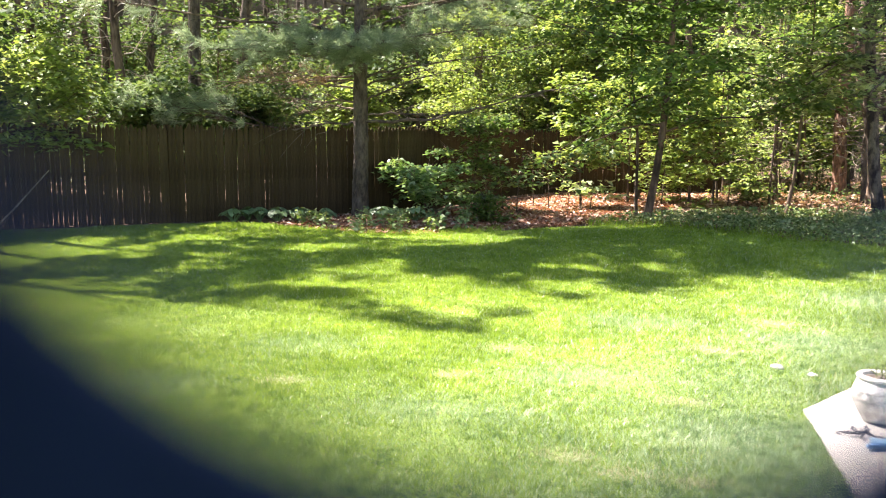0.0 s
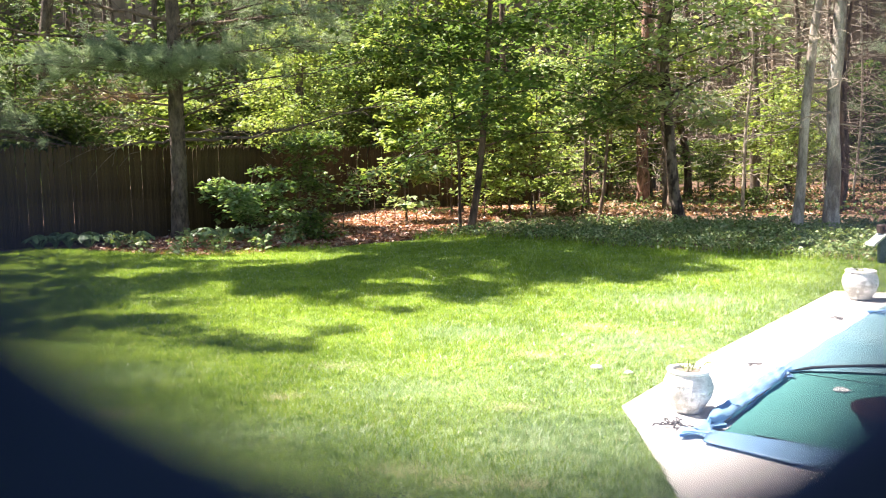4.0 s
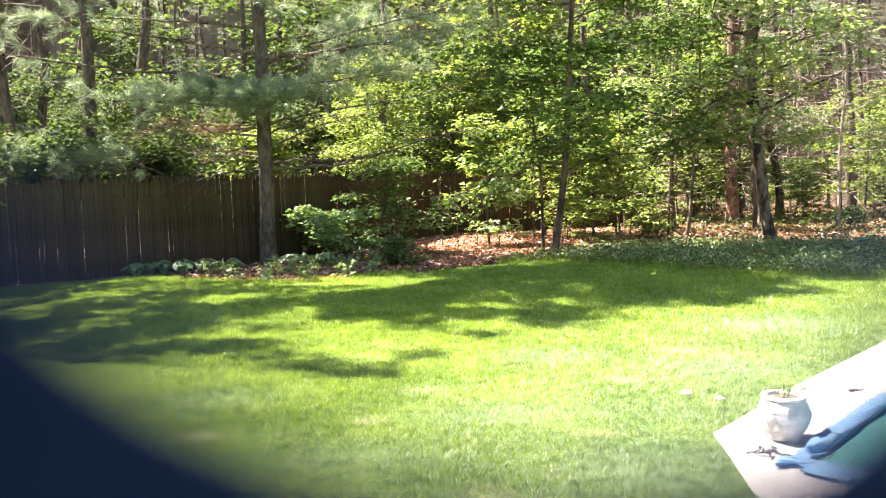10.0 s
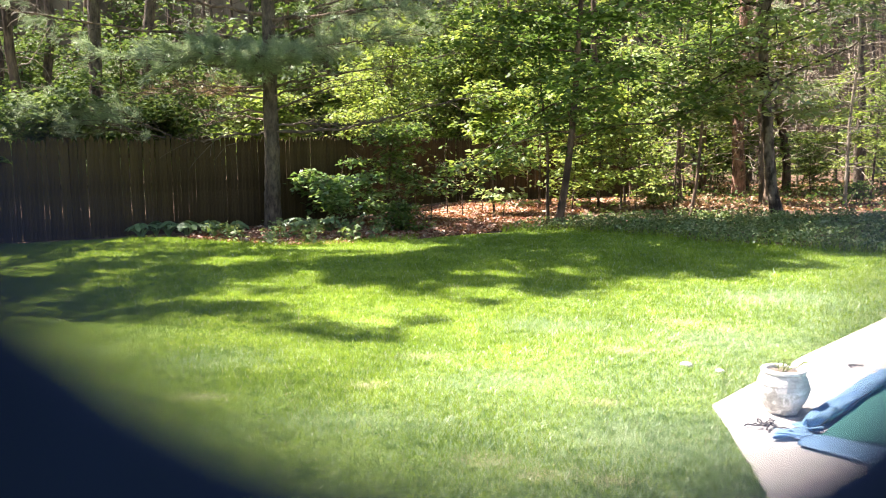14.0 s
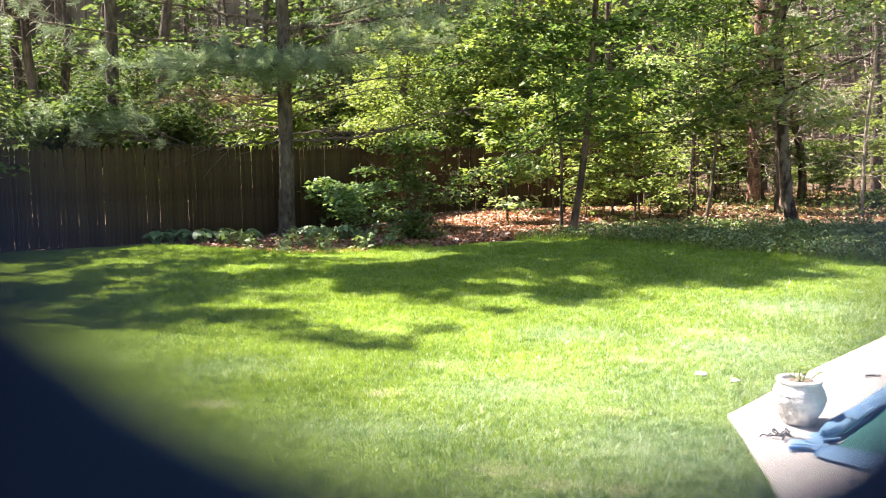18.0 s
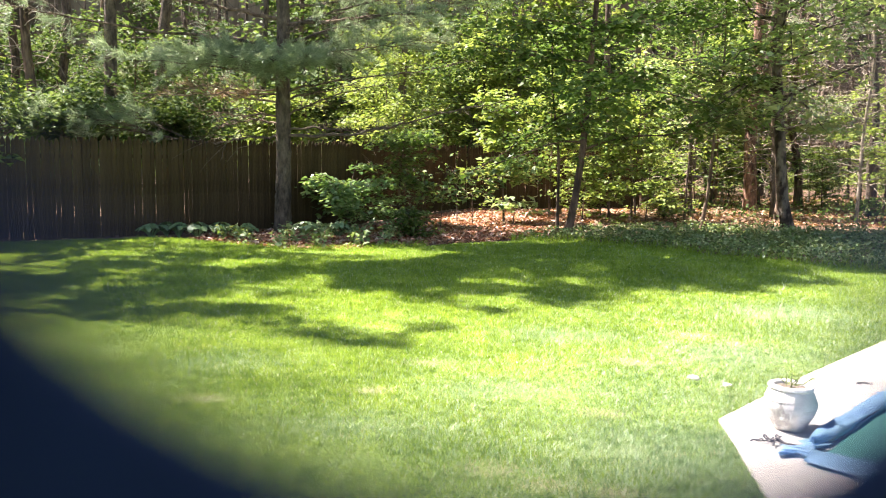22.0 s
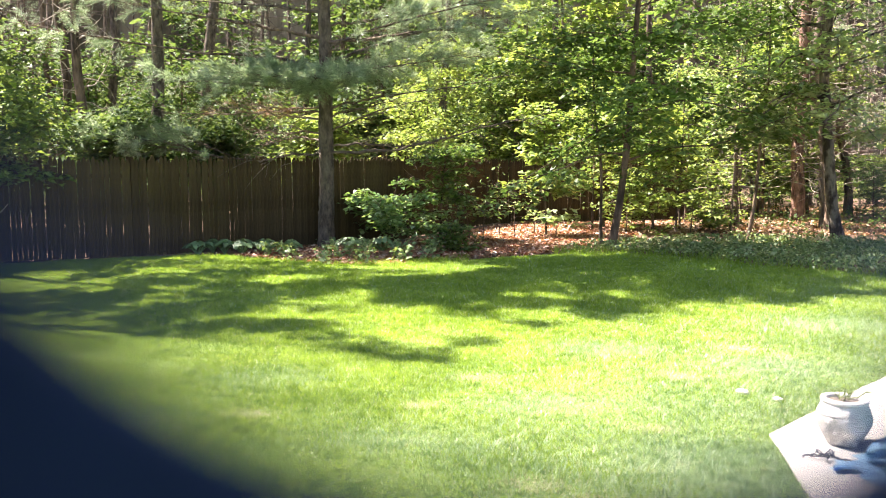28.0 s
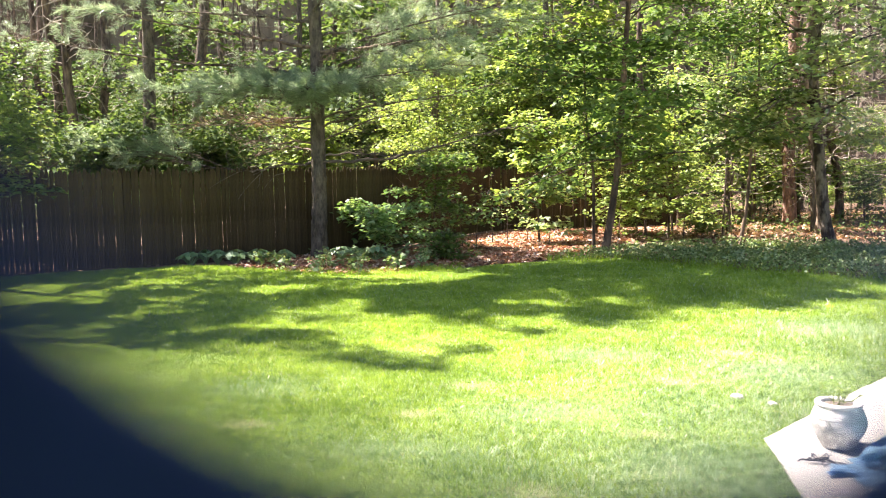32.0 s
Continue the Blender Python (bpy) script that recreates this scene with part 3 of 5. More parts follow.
def leaf_layer(heap, rng, centre, rx, ry, dense, size):
    """A flat, ragged layer of leaves at the end of a limb."""
    n = int(dense * 2.7 * math.pi * rx * ry / (0.3 * size * size)) + 4
    phi = rng.random(n) * 2 * np.pi
    ragged = 1 + 0.16 * np.sin(3 * phi + rng.random() * 6) + 0.12 * np.sin(7 * phi + rng.random() * 6)
    rho = np.sqrt(rng.random(n)) * ragged
    pos = np.asarray(centre) + np.stack([np.cos(phi) * rho * rx, np.sin(phi) * rho * ry, rng.normal(size=n) * 0.09], 1)
    normal = unit(np.array([0, 0, 1.0]) + rng.normal(size=(n, 3)) * 0.45)
    l = size * rng.uniform(0.65, 1.25, n)
    leaves(heap, pos, normal, rng.normal(size=(n, 3)), l, l * 0.72)


def long_limbs(tree, rng, x, y, line, z, height, spots, low, high, bark, heap, size):
    """Long limbs added above the view, each ending in a layer of leaves that shades one spot of the lawn."""
    for gx, gy, rx, ry, dense in spots:
        tip = ground_reach(x, y, low, high, gx, gy)
        at = max(0.2, (tip[2] - 0.35 * math.hypot(tip[0], tip[1]) - 0.3) / height)
        start = np.array([np.interp(at, z, line[:, q]) for q in range(3)])
        mid = start * 0.45 + tip * 0.55 + np.array([0, 0, 0.15])
        one = Heap()
        tube(one, [start, mid, tip], [0.032, 0.018, 0.006], 6)
        for q in range(6):
            a = rng.random() * 6.28
            tube(one, [mid * 0.3 + tip * 0.7, tip + np.array([math.cos(a) * rx * 0.7, math.sin(a) * ry * 0.7, 0.0])], [0.008, 0.003], 4)
        part("limb", one.mesh("limb", M[bark], True), tree)
        leaf_layer(heap, rng, tip, rx, ry, dense, size)


def white_pine(x, y, height, radius, seed):
    rng = np.random.default_rng(seed)
    tree = thing("pine_tree", pose(x, y, -0.02), "tall white pine with dead lower limbs and soft blue-green needles", "tree")
    line = trunk_line(rng, height, (0.0, 0.0), 0.02, 110)
    z = np.linspace(0, 1, len(line)) ** 1.6
    h = Heap()
    tube(h, line, radius * (1 - 0.8 * z) * (1 + 0.3 * np.exp(-z * height * 4)), 22, 0.05, rng)
    part("trunk", h.mesh("trunk", M["pine_bark"], True), tree)
    green, brown = Heap(), Heap()
    # live limbs: where the needles begin, and the limb's line
    live = [
        (0.75, [(0, 0, 4.21), (-1.6, -0.2, 4.5), (-2.4, -0.3, 4.62), (-4.4, -0.5, 5.0)]),
        (0.66, [(0, 0, 3.64), (-1.0, -0.3, 3.8), (-2.5, -0.5, 3.9), (-4.1, -0.7, 4.16), (-6.0, -0.8, 4.5)]),
        (0.30, [(0, 0, 3.0), (-0.9, -0.6, 3.2), (-1.8, -1.0, 3.25), (-3.0, -1.3, 3.3)]),
        (0.35, [(0, 0, 3.25), (-0.7, -0.9, 3.35), (-1.5, -1.5, 3.4)]),
        (0.40, [(0, 0, 3.15), (-1.2, 0.3, 3.4), (-2.8, 0.5, 3.55)]),
        (0.58, [(0, 0, 1.9), (-0.7, -0.2, 1.88), (-1.2, -0.3, 1.76), (-1.8, -0.5, 1.84), (-3.1, -0.8, 2.05), (-4.3, -1.0, 2.3)]),
        (0.3, [(-1.8, -0.5, 1.88), (-2.6, -0.6, 2.25), (-3.8, -0.8, 2.5)]),
        (0.4, [(-2.2, -0.5, 1.9), (-3.0, -0.9, 2.15), (-4.4, -1.1, 2.35)]),
        (0.20, [(0, 0, 3.7), (1.0, -0.6, 3.9), (2.0, -1.0, 4.1), (3.0, -1.2, 4.2)]),
        (0.22, [(0, 0, 4.0), (1.2, -0.4, 4.3), (2.6, -0.6, 4.6), (3.7, -0.7, 4.8)]),
        (0.25, [(0, 0, 3.4), (0.8, -0.7, 3.45), (1.7, -1.2, 3.5), (2.4, -1.5, 3.5)]),
        (0.25, [(0, 0, 4.4), (1.0, 0.3, 4.6), (2.4, 0.5, 4.9), (4.2, 0.6, 5.0)]),
        (0.30, [(0, 0, 3.55), (1.1, 0.2, 3.75), (2.2, 0.3, 3.85), (3.2, 0.3, 3.8)]),
        (0.62, [(0, 0, 4.1), (1.2, -0.3, 4.12), (2.1, -0.4, 4.24), (2.8, -0.5, 4.35), (4.4, -0.6, 4.55)]),
        (0.30, [(0, 0, 3.0), (0.1, -0.8, 3.15), (0.2, -1.6, 3.25)]),
        (0.30, [(0, 0, 3.2), (0.4, -0.8, 3.3), (0.8, -1.5, 3.35)]),
        (0.30, [(0, 0, 3.1), (-0.3, -0.8, 3.25), (-0.5, -1.6, 3.3)]),
        (0.15, [(0, 0, 3.3), (0.05, -0.7, 3.22), (0.1, -1.3, 3.2)]),
        (0.15, [(0, 0, 3.5), (0.5, -0.6, 3.42), (1.2, -0.9, 3.4)]),
        (0.15, [(0, 0, 3.45), (-0.3, -0.7, 3.5), (-0.8, -1.2, 3.5)]),
        (0.45, [(0, 0, 4.7), (-1.2, 0.3, 4.9), (-3.0, 0.5, 5.1), (-4.6, 0.6, 5.2)]),
        (0.30, [(0, 0, 4.9), (0.5, -0.9, 5.1), (1.0, -1.8, 5.2)]),
    ]
    for first, path in live:
        one, tuft = Heap(), Heap()
        pine_limb(rng, one, tuft, path, 0.014 if len(path) == 3 and path[0][0] else 0.042 if first > 0.6 else 0.03, first, 40)
        # darker bark on the long limbs stands in for their silhouette against the light
        limb = part("limb", one.mesh("limb", M["dark_bark" if first > 0.6 else "pine_bark"], True), tree)
        part("needles", tuft.mesh("needles", M["needles"]), limb)
    # dead limbs with bare twigs
    dead = [
        [(0, 0, 2.75), (-1.2, -0.1, 2.75), (-2.2, -0.2, 2.7), (-3.2, -0.3, 2.74)],
        [(0, 0, 2.85), (-0.8, 0.2, 2.8), (-1.6, 0.4, 2.95), (-2.4, 0.5, 2.85)],
        [(0, 0, 2.6), (-0.9, -0.4, 2.66), (-1.9, -0.6, 2.8)],
        [(0, 0, 2.35), (-0.9, -0.2, 2.33), (-1.6, -0.3, 2.42)],
        [(0, 0, 2.2), (-0.7, 0.3, 2.25), (-1.4, 0.5, 2.1)],
        [(0, 0, 3.9), (0.25, -0.1, 3.95), (0.45, -0.15, 4.07)],
        [(0, 0, 2.8), (1.0, -0.1, 2.98), (2.4, -0.2, 3.15), (3.6, -0.3, 3.34)],
        [(0, 0, 2.65), (0.7, -0.3, 2.75), (1.5, -0.5, 2.9)],
        [(0, 0, 2.3), (0.6, -0.1, 2.55), (1.2, -0.2, 2.75), (2.1, -0.3, 2.92)],
        [(0, 0, 1.92), (1.4, -0.2, 1.95), (2.4, -0.3, 2.15), (3.2, -0.4, 2.37), (4.6, -0.6, 2.62)],
        [(0, 0, 2.05), (0.8, 0.2, 2.1), (1.5, 0.3, 2.0), (2.0, 0.4, 2.1)],
    ]
    for i, path in enumerate(dead):
        one = Heap()
        pine_limb(rng, one, green, path, 0.036 if i == 9 else 0.026, 2, 6 if i == 5 else 26, per=8, brown=brown if i in (1, 2) else None)
        part("dead_limb", one.mesh("dead_limb", M["dark_twig"] if i > 5 else M["old_twig"], True), tree, "bare dead limb")
    wood = Heap()
    for i in range(48):
        t = 8.6 / height + (0.98 - 8.6 / height) * (i + rng.random()) / 48
        start = np.array([np.interp(t, z, line[:, q]) for q in range(3)])
        pine_branch(rng, wood, green, start, i * 137.5, 0.3, 3.6 * (1.1 - t) ** 0.6, 0.03, 0.25, 15, 3, 8, nl=0.26)
    tagged(part("branchwork", wood.mesh("branchwork", M["pine_bark"], True), tree), kind="stuff")
    # unseen high limbs, added to shade spots of the lawn
    long_limbs(tree, rng, x, y, line, z, height, [(5.63, 12.14, 0.69, 0.77, 0.8), (4.08, 14.86, 1.9, 1.4, 0.8), (2.1, 13.6, 1.0, 1.1, 1.0)], 7.5, 15, "pine_bark", green, 0.16)
    part("crown", green.mesh("crown", M["needles"]), tree)
    part("dead_needles", brown.mesh("dead_needles", M["old_leaf"]), tree, "rust-brown dead needles")
    return tree


white_pine(-3.6, 17.0, 16.5, 0.16, 21)
broadleaf("maple_tree", 2.05, 16.45, 8.5, 0.074, "young maple with a slender leaning trunk and layered green leaves", 31, "maple_bark", "maple_leaf", (0.1, 0.02), 1.7, 3.6, 36, 5, 70, 0.15, 0.66, wander=0.15, rise=0.1)
broadleaf("maple_sapling", 1.95, 17.1, 4.0, 0.035, "thin dark maple sapling beside a larger maple", 32, "dark_bark", "maple_leaf", (-0.03, 0.05), 1.5, 1.3, 10, 4, 45, 0.12, 0.5)
broadleaf("oak_tree", 6.93, 18.0, 12.0, 0.118, "leaning dark oak trunk with bright green leaf sprays", 33, "blotched_bark", "pale_leaf", (-0.06, 0.02), 2.5, 3.3, 34, 4, 40, 0.16, 0.6, rise=0.05, wander=0.3, arc=(130, 320), top=0.58)
broadleaf("thin_tree", 5.2, 18.5, 5.5, 0.04, "thin dark young tree with sparse leaves", 34, "dark_bark", "maple_leaf", (0.08, 0.02), 2.2, 2.0, 14, 4, 40, 0.12, 0.55)
broadleaf("thin_tree", 6.0, 22.3, 6.5, 0.06, "thin dark young tree with sparse leaves", 35, "dark_bark", "wood_leaf", (0.01, 0.02), 2.6, 2.0, 12, 4, 40, 0.13, 0.6)
# bright, broad-leaved saplings behind the leaf-strewn clearing
broadleaf("bright_sapling", 0.98, 19.6, 3.1, 0.024, "slender sapling with large pale sunlit leaves", 36, "dark_bark", "bright_leaf", (0.0, 0), 1.1, 0.85, 18, 4, 24, 0.17, 0.34, group="bright saplings", rise=0.2)
broadleaf("bright_sapling", 3.6, 20.8, 3.3, 0.03, "slender sapling with yellow-green sunlit leaves", 37, "dark_bark", "bright_leaf", (0.02, 0), 0.7, 1.2, 18, 4, 34, 0.15, 0.5, group="bright saplings", rise=0.2)
broadleaf("bright_sapling", 2.6, 22.3, 4.2, 0.03, "slender sapling with yellow-green sunlit leaves", 38, "dark_bark", "bright_leaf", (0.02, 0), 0.9, 1.4, 18, 4, 34, 0.15, 0.55, group="bright saplings", rise=0.2)
broadleaf("bright_sapling", -1.7, 25.6, 5.4, 0.03, "slender sapling with yellow-green sunlit leaves", 39, "dark_bark", "bright_leaf", (0.0, 0), 1.6, 1.4, 18, 4, 34, 0.15, 0.55, group="bright saplings", rise=0.2)
for i, (x, y, hh, leaf) in enumerate([(2.9, 20.4, 1.7, "bright_leaf"), (4.3, 19.9, 1.4, "bright_leaf"), (3.6, 22.0, 1.6, "bright_leaf"), (5.4, 22.6, 1.5, "bright_leaf")]):
    broadleaf("bright_sapling", x, y, hh, 0.014, "low sapling with yellow-green leaves over the leaf litter", 320 + i, "dark_bark", leaf, (0.03, 0), 0.25, 1.1, 12, 3, 18, 0.12, 0.34, group="bright saplings", rise=0.15)
broadleaf("bright_sapling", 1.15, 19.0, 0.6, 0.012, "low seedling with a flat tier of pale leaves", 330, "dark_bark", "pale_leaf", (0.03, 0), 0.4, 0.75, 7, 3, 11, 0.14, 0.26, group="bright saplings", rise=0.02)
for i, (x, y, hh) in enumerate([(-0.45, 18.2, 1.5), (-0.75, 18.8, 1.25), (0.25, 18.9, 1.3), (-0.1, 19.8, 1.7), (0.75, 20.6, 1.2), (-1.0, 17.6, 1.0)]):
    broadleaf("thin_sapling", x, y, hh, 0.011, "spindly seedling with few leaves over the leaf litter", 340 + i, "dark_bark", ("bright_leaf", "bush_leaf")[i % 2], (0.05 * (-1) ** i, 0.0), 0.5, 0.5, 6, 2, 4, 0.1, 0.2, group="thin saplings", rise=0.3)
# thin saplings between the maple and the wood
for i, (x, y, hh, leaf) in enumerate([(4.1, 20.5, 4.6, "bright_leaf"), (4.6, 22.5, 5.2, "wood_leaf"), (5.5, 21.0, 4.4, "bright_leaf"), (6.5, 23.8, 5.8, "wood_leaf"), (3.4, 23.4, 4.2, "bright_leaf"), (2.2, 21.2, 3.4, "bright_leaf"), (5.1, 24.3, 5.0, "bright_leaf")]):
    broadleaf("thin_sapling", x, y, hh, 0.028, "thin dark sapling with sparse leaves at the wood's edge", 300 + i, "dark_bark", leaf, (0.02 * (-1) ** i, 0.0), 0.9, 1.0, 9, 3, 9, 0.13, 0.4, group="thin saplings", rise=0.2)
# bush by the pine, leafy saplings before the far fence
broadleaf("green_bush", -2.35, 17.3, 1.05, 0.025, "broad bush with pale sunlit leaves beside the pine", 41, "dark_bark", "bush_leaf", (0.1, -0.1), 0.35, 1.5, 24, 4, 26, 0.13, 0.34, category="bush", rise=0.15)
broadleaf("pale_sapling", 10.6, 21.6, 3.4, 0.03, "sapling with pale green leaves among bare trunks", 46, "dark_bark", "bright_leaf", (0.02, 0), 0.9, 1.3, 16, 4, 26, 0.14, 0.5, rise=0.15)
broadleaf("low_shrub", 5.0, 21.0, 0.55, 0.015, "low dark evergreen shrub on the leaf litter", 47, "dark_bark", "maple_leaf", (0, 0), 0.08, 0.5, 12, 4, 24, 0.07, 0.2, category="bush", group="low shrubs")
broadleaf("low_shrub", 10.0, 21.0, 0.6, 0.015, "low dark evergreen shrub on the leaf litter", 48, "dark_bark", "maple_leaf", (0, 0), 0.08, 0.55, 12, 4, 24, 0.07, 0.2, category="bush", group="low shrubs")
broadleaf("low_shrub", -0.95, 15.9, 0.5, 0.012, "low dark green shrub at the edge of the bed", 49, "dark_bark", "maple_leaf", (0, 0), 0.08, 0.5, 12, 4, 20, 0.09, 0.22, category="bush", group="low shrubs")
broadleaf("dark_bush", -1.35, 18.3, 2.1, 0.03, "dark green bush in the shade before the fence", 42, "dark_bark", "maple_leaf", (0.03, -0.05), 0.9, 1.15, 22, 4, 22, 0.12, 0.36, category="bush", rise=0.2)

# leafy bushes that hang over the fence on its far side
for i, (x, y, hh, leaf) in enumerate([(-14.0, 11.9, 4.2, "wood_leaf"), (-12.2, 12.6, 4.4, "wood_leaf"), (-10.4, 13.9, 4.2, "wood_leaf"), (-9.0, 14.7, 3.3, "bright_leaf"), (-7.9, 16.8, 2.8, "wood_leaf"), (-6.2, 18.4, 2.7, "wood_leaf"), (-4.4, 19.6, 2.9, "bright_leaf")]):
    broadleaf("fence_bush", x, y, hh, 0.04, "leafy green bush hanging over the weathered fence", 50 + i, "dark_bark", leaf, (0.03, -0.08), 1.8 if i < 3 else 1.45, 1.5, 24, 4, 44, 0.14, 0.5, joined=True, rise=0.15, category="bush", group="bushes along the fence")

# pale leaning trunks at the wood's edge
for x, y, hh, r, lean, seed in ((8.15, 15.35, 13, 0.095, (0.1, 0.0), 61), (8.62, 14.95, 14, 0.128, (-0.005, 0.0), 62)):
    t = broadleaf("pale_tree", x, y, hh, r, "tall pale grey trunk with dry bare side twigs", seed, "grey_bark", "wood_leaf", lean, 6.5, 3.0, 16, 3, 40, 0.2, 0.9, joined=True, bare=24)

# trees of the wood behind: a few kinds, copied
rng = np.random.default_rng(77)


def wood_pine(seed, bark, height, radius, twigs=30, dry="twig", low_green=0):
    """A tall trunk with short dead twigs and a high thin crown."""
    rng = np.random.default_rng(seed)
    tree = thing("wood_tree", pose(0, 0, 0), "tall straight forest trunk with dry twigs", "tree", "trees of the wood")
    line = trunk_line(rng, height, (rng.normal() * 0.015, rng.normal() * 0.015), 0.1, 18)
    z = np.linspace(0, 1, len(line)) ** 1.6
    h, dead, green = Heap(), Heap(), Heap()
    tube(h, line, radius * (1 - 0.7 * z) * (1 + 0.3 * np.exp(-z * height * 4)), 9, 0.05, rng)
    for i in range(twigs):
        t = rng.uniform(0.08, 0.55)
        s = np.array([np.interp(t, z, line[:, q]) for q in range(3)])
        a = rng.random() * 6.28
        pts = bough(rng, s, (math.cos(a), math.sin(a), rng.uniform(-0.1, 0.3)), rng.uniform(0.5, 1.9), 0.6, -0.1, 5)
        tube(dead, pts, np.linspace(0.014, 0.003, len(pts)), 4)
    for i in range(8):
        t = rng.uniform(0.6, 0.98)
        s = np.array([np.interp(t, z, line[:, q]) for q in range(3)])
        pine_branch(rng, dead, green, s, rng.random() * 360, 0.2, 3.4 * (1.15 - t), 0.02, 0.3, 8, 3, 6, nl=0.3)
    for i in range(low_green):
        t = rng.uniform(0.16, 0.6)
        s = np.array([np.interp(t, z, line[:, q]) for q in range(3)])
        pine_branch(rng, dead, green, s, rng.random() * 360, 0.1, rng.uniform(1.0, 2.2), 0.014, 0.35, 12, 4, 8, nl=0.22)
    part("trunk", h.mesh("trunk", M[bark], True), tree)
    tagged(part("twigwork", dead.mesh("twigwork", M[dry], True), tree), kind="stuff")
    part("crown", green.mesh("crown", M["needles"]), tree)
    return tree


KINDS = [wood_pine(101, "red_bark", 15, 0.19), wood_pine(102, "dark_bark", 14, 0.13, dry="dark_twig"), wood_pine(103, "pine_bark", 16, 0.17, dry="dark_twig", low_green=3), wood_pine(104, "pine_bark", 13, 0.1, 60, low_green=2), wood_pine(105, "twig", 11, 0.045, 60), wood_pine(106, "dark_bark", 10, 0.055, 70, "dark_twig"), wood_pine(107, "pine_bark", 12, 0.08, 90, low_green=2)]
LEAFY = [broadleaf("understory_tree", 0, 0, 5.5, 0.05, "leafy understory tree in dappled light", 110 + i, "dark_bark", ("wood_leaf", "bright_leaf", "wood_leaf")[i], (0.03, 0), 1.0, 2.3, 24, 4, 42, 0.17, 0.7, joined=True, group="understory trees", rise=0.15) for i in range(3)]
FIRST = [(8.35, 24.8), (10.6, 27.0), (-7.5, 21.5), (13.0, 25.0), (9.6, 20.8), (11.5, 19.5), (14.2, 21.5)]
for k, (x, y) in zip(KINDS, FIRST):
    k.matrix_basis = pose(x, y, -0.02, 0, 0, 130)
for k, (x, y) in zip(LEAFY, [(-13.6, 20.2), (1.5, 28.0), (-10.5, 33.5)]):
    k.matrix_basis = pose(x, y, -0.02)
placed = [(x, y) for x, y in FIRST]


def room(x, y, gap):
    # the sun falls through two lanes in the wood, on to the clearing and the bush by the pine
    for x0, y0 in ((-0.8, 20.6), (-3.6, 18.6), (-1.2, 24.5), (-2.2, 27.0)):
        f = min(1.0, max(0.0, ((x - x0) * -8.1 + (y - y0) * 4.0) / (8.1 ** 2 + 4.0 ** 2)))
        if math.hypot(x - x0 + 8.1 * f, y - y0 - 4.0 * f) < 1.6:
            return False
    if min(math.hypot(x - px, y - py) for px, py in placed) < gap:
        return False
    placed.append((x, y))
    return True


for x, y, k in [(-10.6, 19.5, 1), (-9.4, 18.6, 4), (-8.9, 17.9, 1), (-8.0, 22.0, 3), (-6.3, 20.6, 5), (-5.2, 20.4, 5), (-11.6, 18.4, 1), (-12.6, 19.6, 3)]:
    if room(x, y, 0.5):
        copy_thing(KINDS[k], pose(x, y, -0.02, 0, 0, 70 * x) @ Matrix.Diagonal((0.9, 0.9, 1.1, 1)))
count = 0
while count < 150:
    y = 20 + 34 * rng.random() ** 0.9
    x = rng.uniform(-0.75, 0.75) * y
    beyond = (x < -3 and y > 20 + 0.3 * x + 1) or (-3 <= x < 6 and y > 27.5) or (x >= 6 and y > 19 + max(0, 9 - x) * 0.8)
    if beyond and room(x, y, 1.1):
        s = rng.uniform(0.75, 1.15)
        k = rng.integers(1, 7) if x > 5 else rng.integers(1, 4)
        if k in (0, 3) and y < 33 and x < 0.38 * y:
            k = 5
        copy_thing(KINDS[k], pose(x, y, -0.02, 0, 0, rng.uniform(0, 360)) @ Matrix.Diagonal((s, s, rng.uniform(0.9, 1.2), 1)))
        count += 1
count = 0
while count < 75:
    y = 19 + 30 * rng.random()
    x = rng.uniform(-0.75, 0.75) * y
    beyond = (x < -3 and y > 19 + 0.3 * x) or (-3 <= x < 7 and y > 27) or (x >= 7 and y > 24 and rng.random() < 0.1)
    if -8.5 < x < -3.2 and 28 < y < 37:
        continue
    if beyond and (x > -7 or rng.random() < 0.35) and room(x, y, 0.9):
        s = rng.uniform(0.6, 1.25)
        copy_thing(LEAFY[rng.integers(2) * 2 if x < -0.13 * y else rng.integers(3)], pose(x, y, -0.02, 0, 0, rng.uniform(0, 360)) @ Matrix.Diagonal((s, s, s, 1)))
        count += 1

count = 0
while count < 40:
    y = 24 + 30 * rng.random()
    x = rng.uniform(0.12, 0.75) * y
    if (x > 8.5 or y > 28) and room(x, y, 0.8):
        s = rng.uniform(0.15, 0.36)
        copy_thing(LEAFY[rng.integers(3)], pose(x, y, -0.02, 0, 0, rng.uniform(0, 360)) @ Matrix.Diagonal((s * 1.3, s * 1.3, s, 1)))
        count += 1

for x, y, s in ((-10.7, 18.4, 0.85), (-7.6, 19.4, 0.8)):
    copy_thing(LEAFY[0], pose(x, y, -0.02, 0, 0, 50 * x) @ Matrix.Diagonal((s, s, s, 1)))

# taller leafy trees whose tops fill the view over the fence
for x, y, s, k in ((-10.5, 30.0, 1.5, 0), (-5.0, 36.0, 1.8, 0), (-1.2, 35.5, 1.7, 1), (2.2, 33.0, 1.8, 1), (-13.5, 27.5, 1.0, 0), (5.0, 34.0, 1.4, 0), (7.7, 26.0, 0.95, 1), (9.6, 27.6, 1.05, 1), (-8.0, 38.0, 1.7, 0), (0.4, 28.4, 0.8, 1), (-2.4, 27.6, 0.8, 1)):
    copy_thing(LEAFY[k], pose(x, y, -0.02, 0, 0, 95 * x) @ Matrix.Diagonal((s, s, s, 1)))

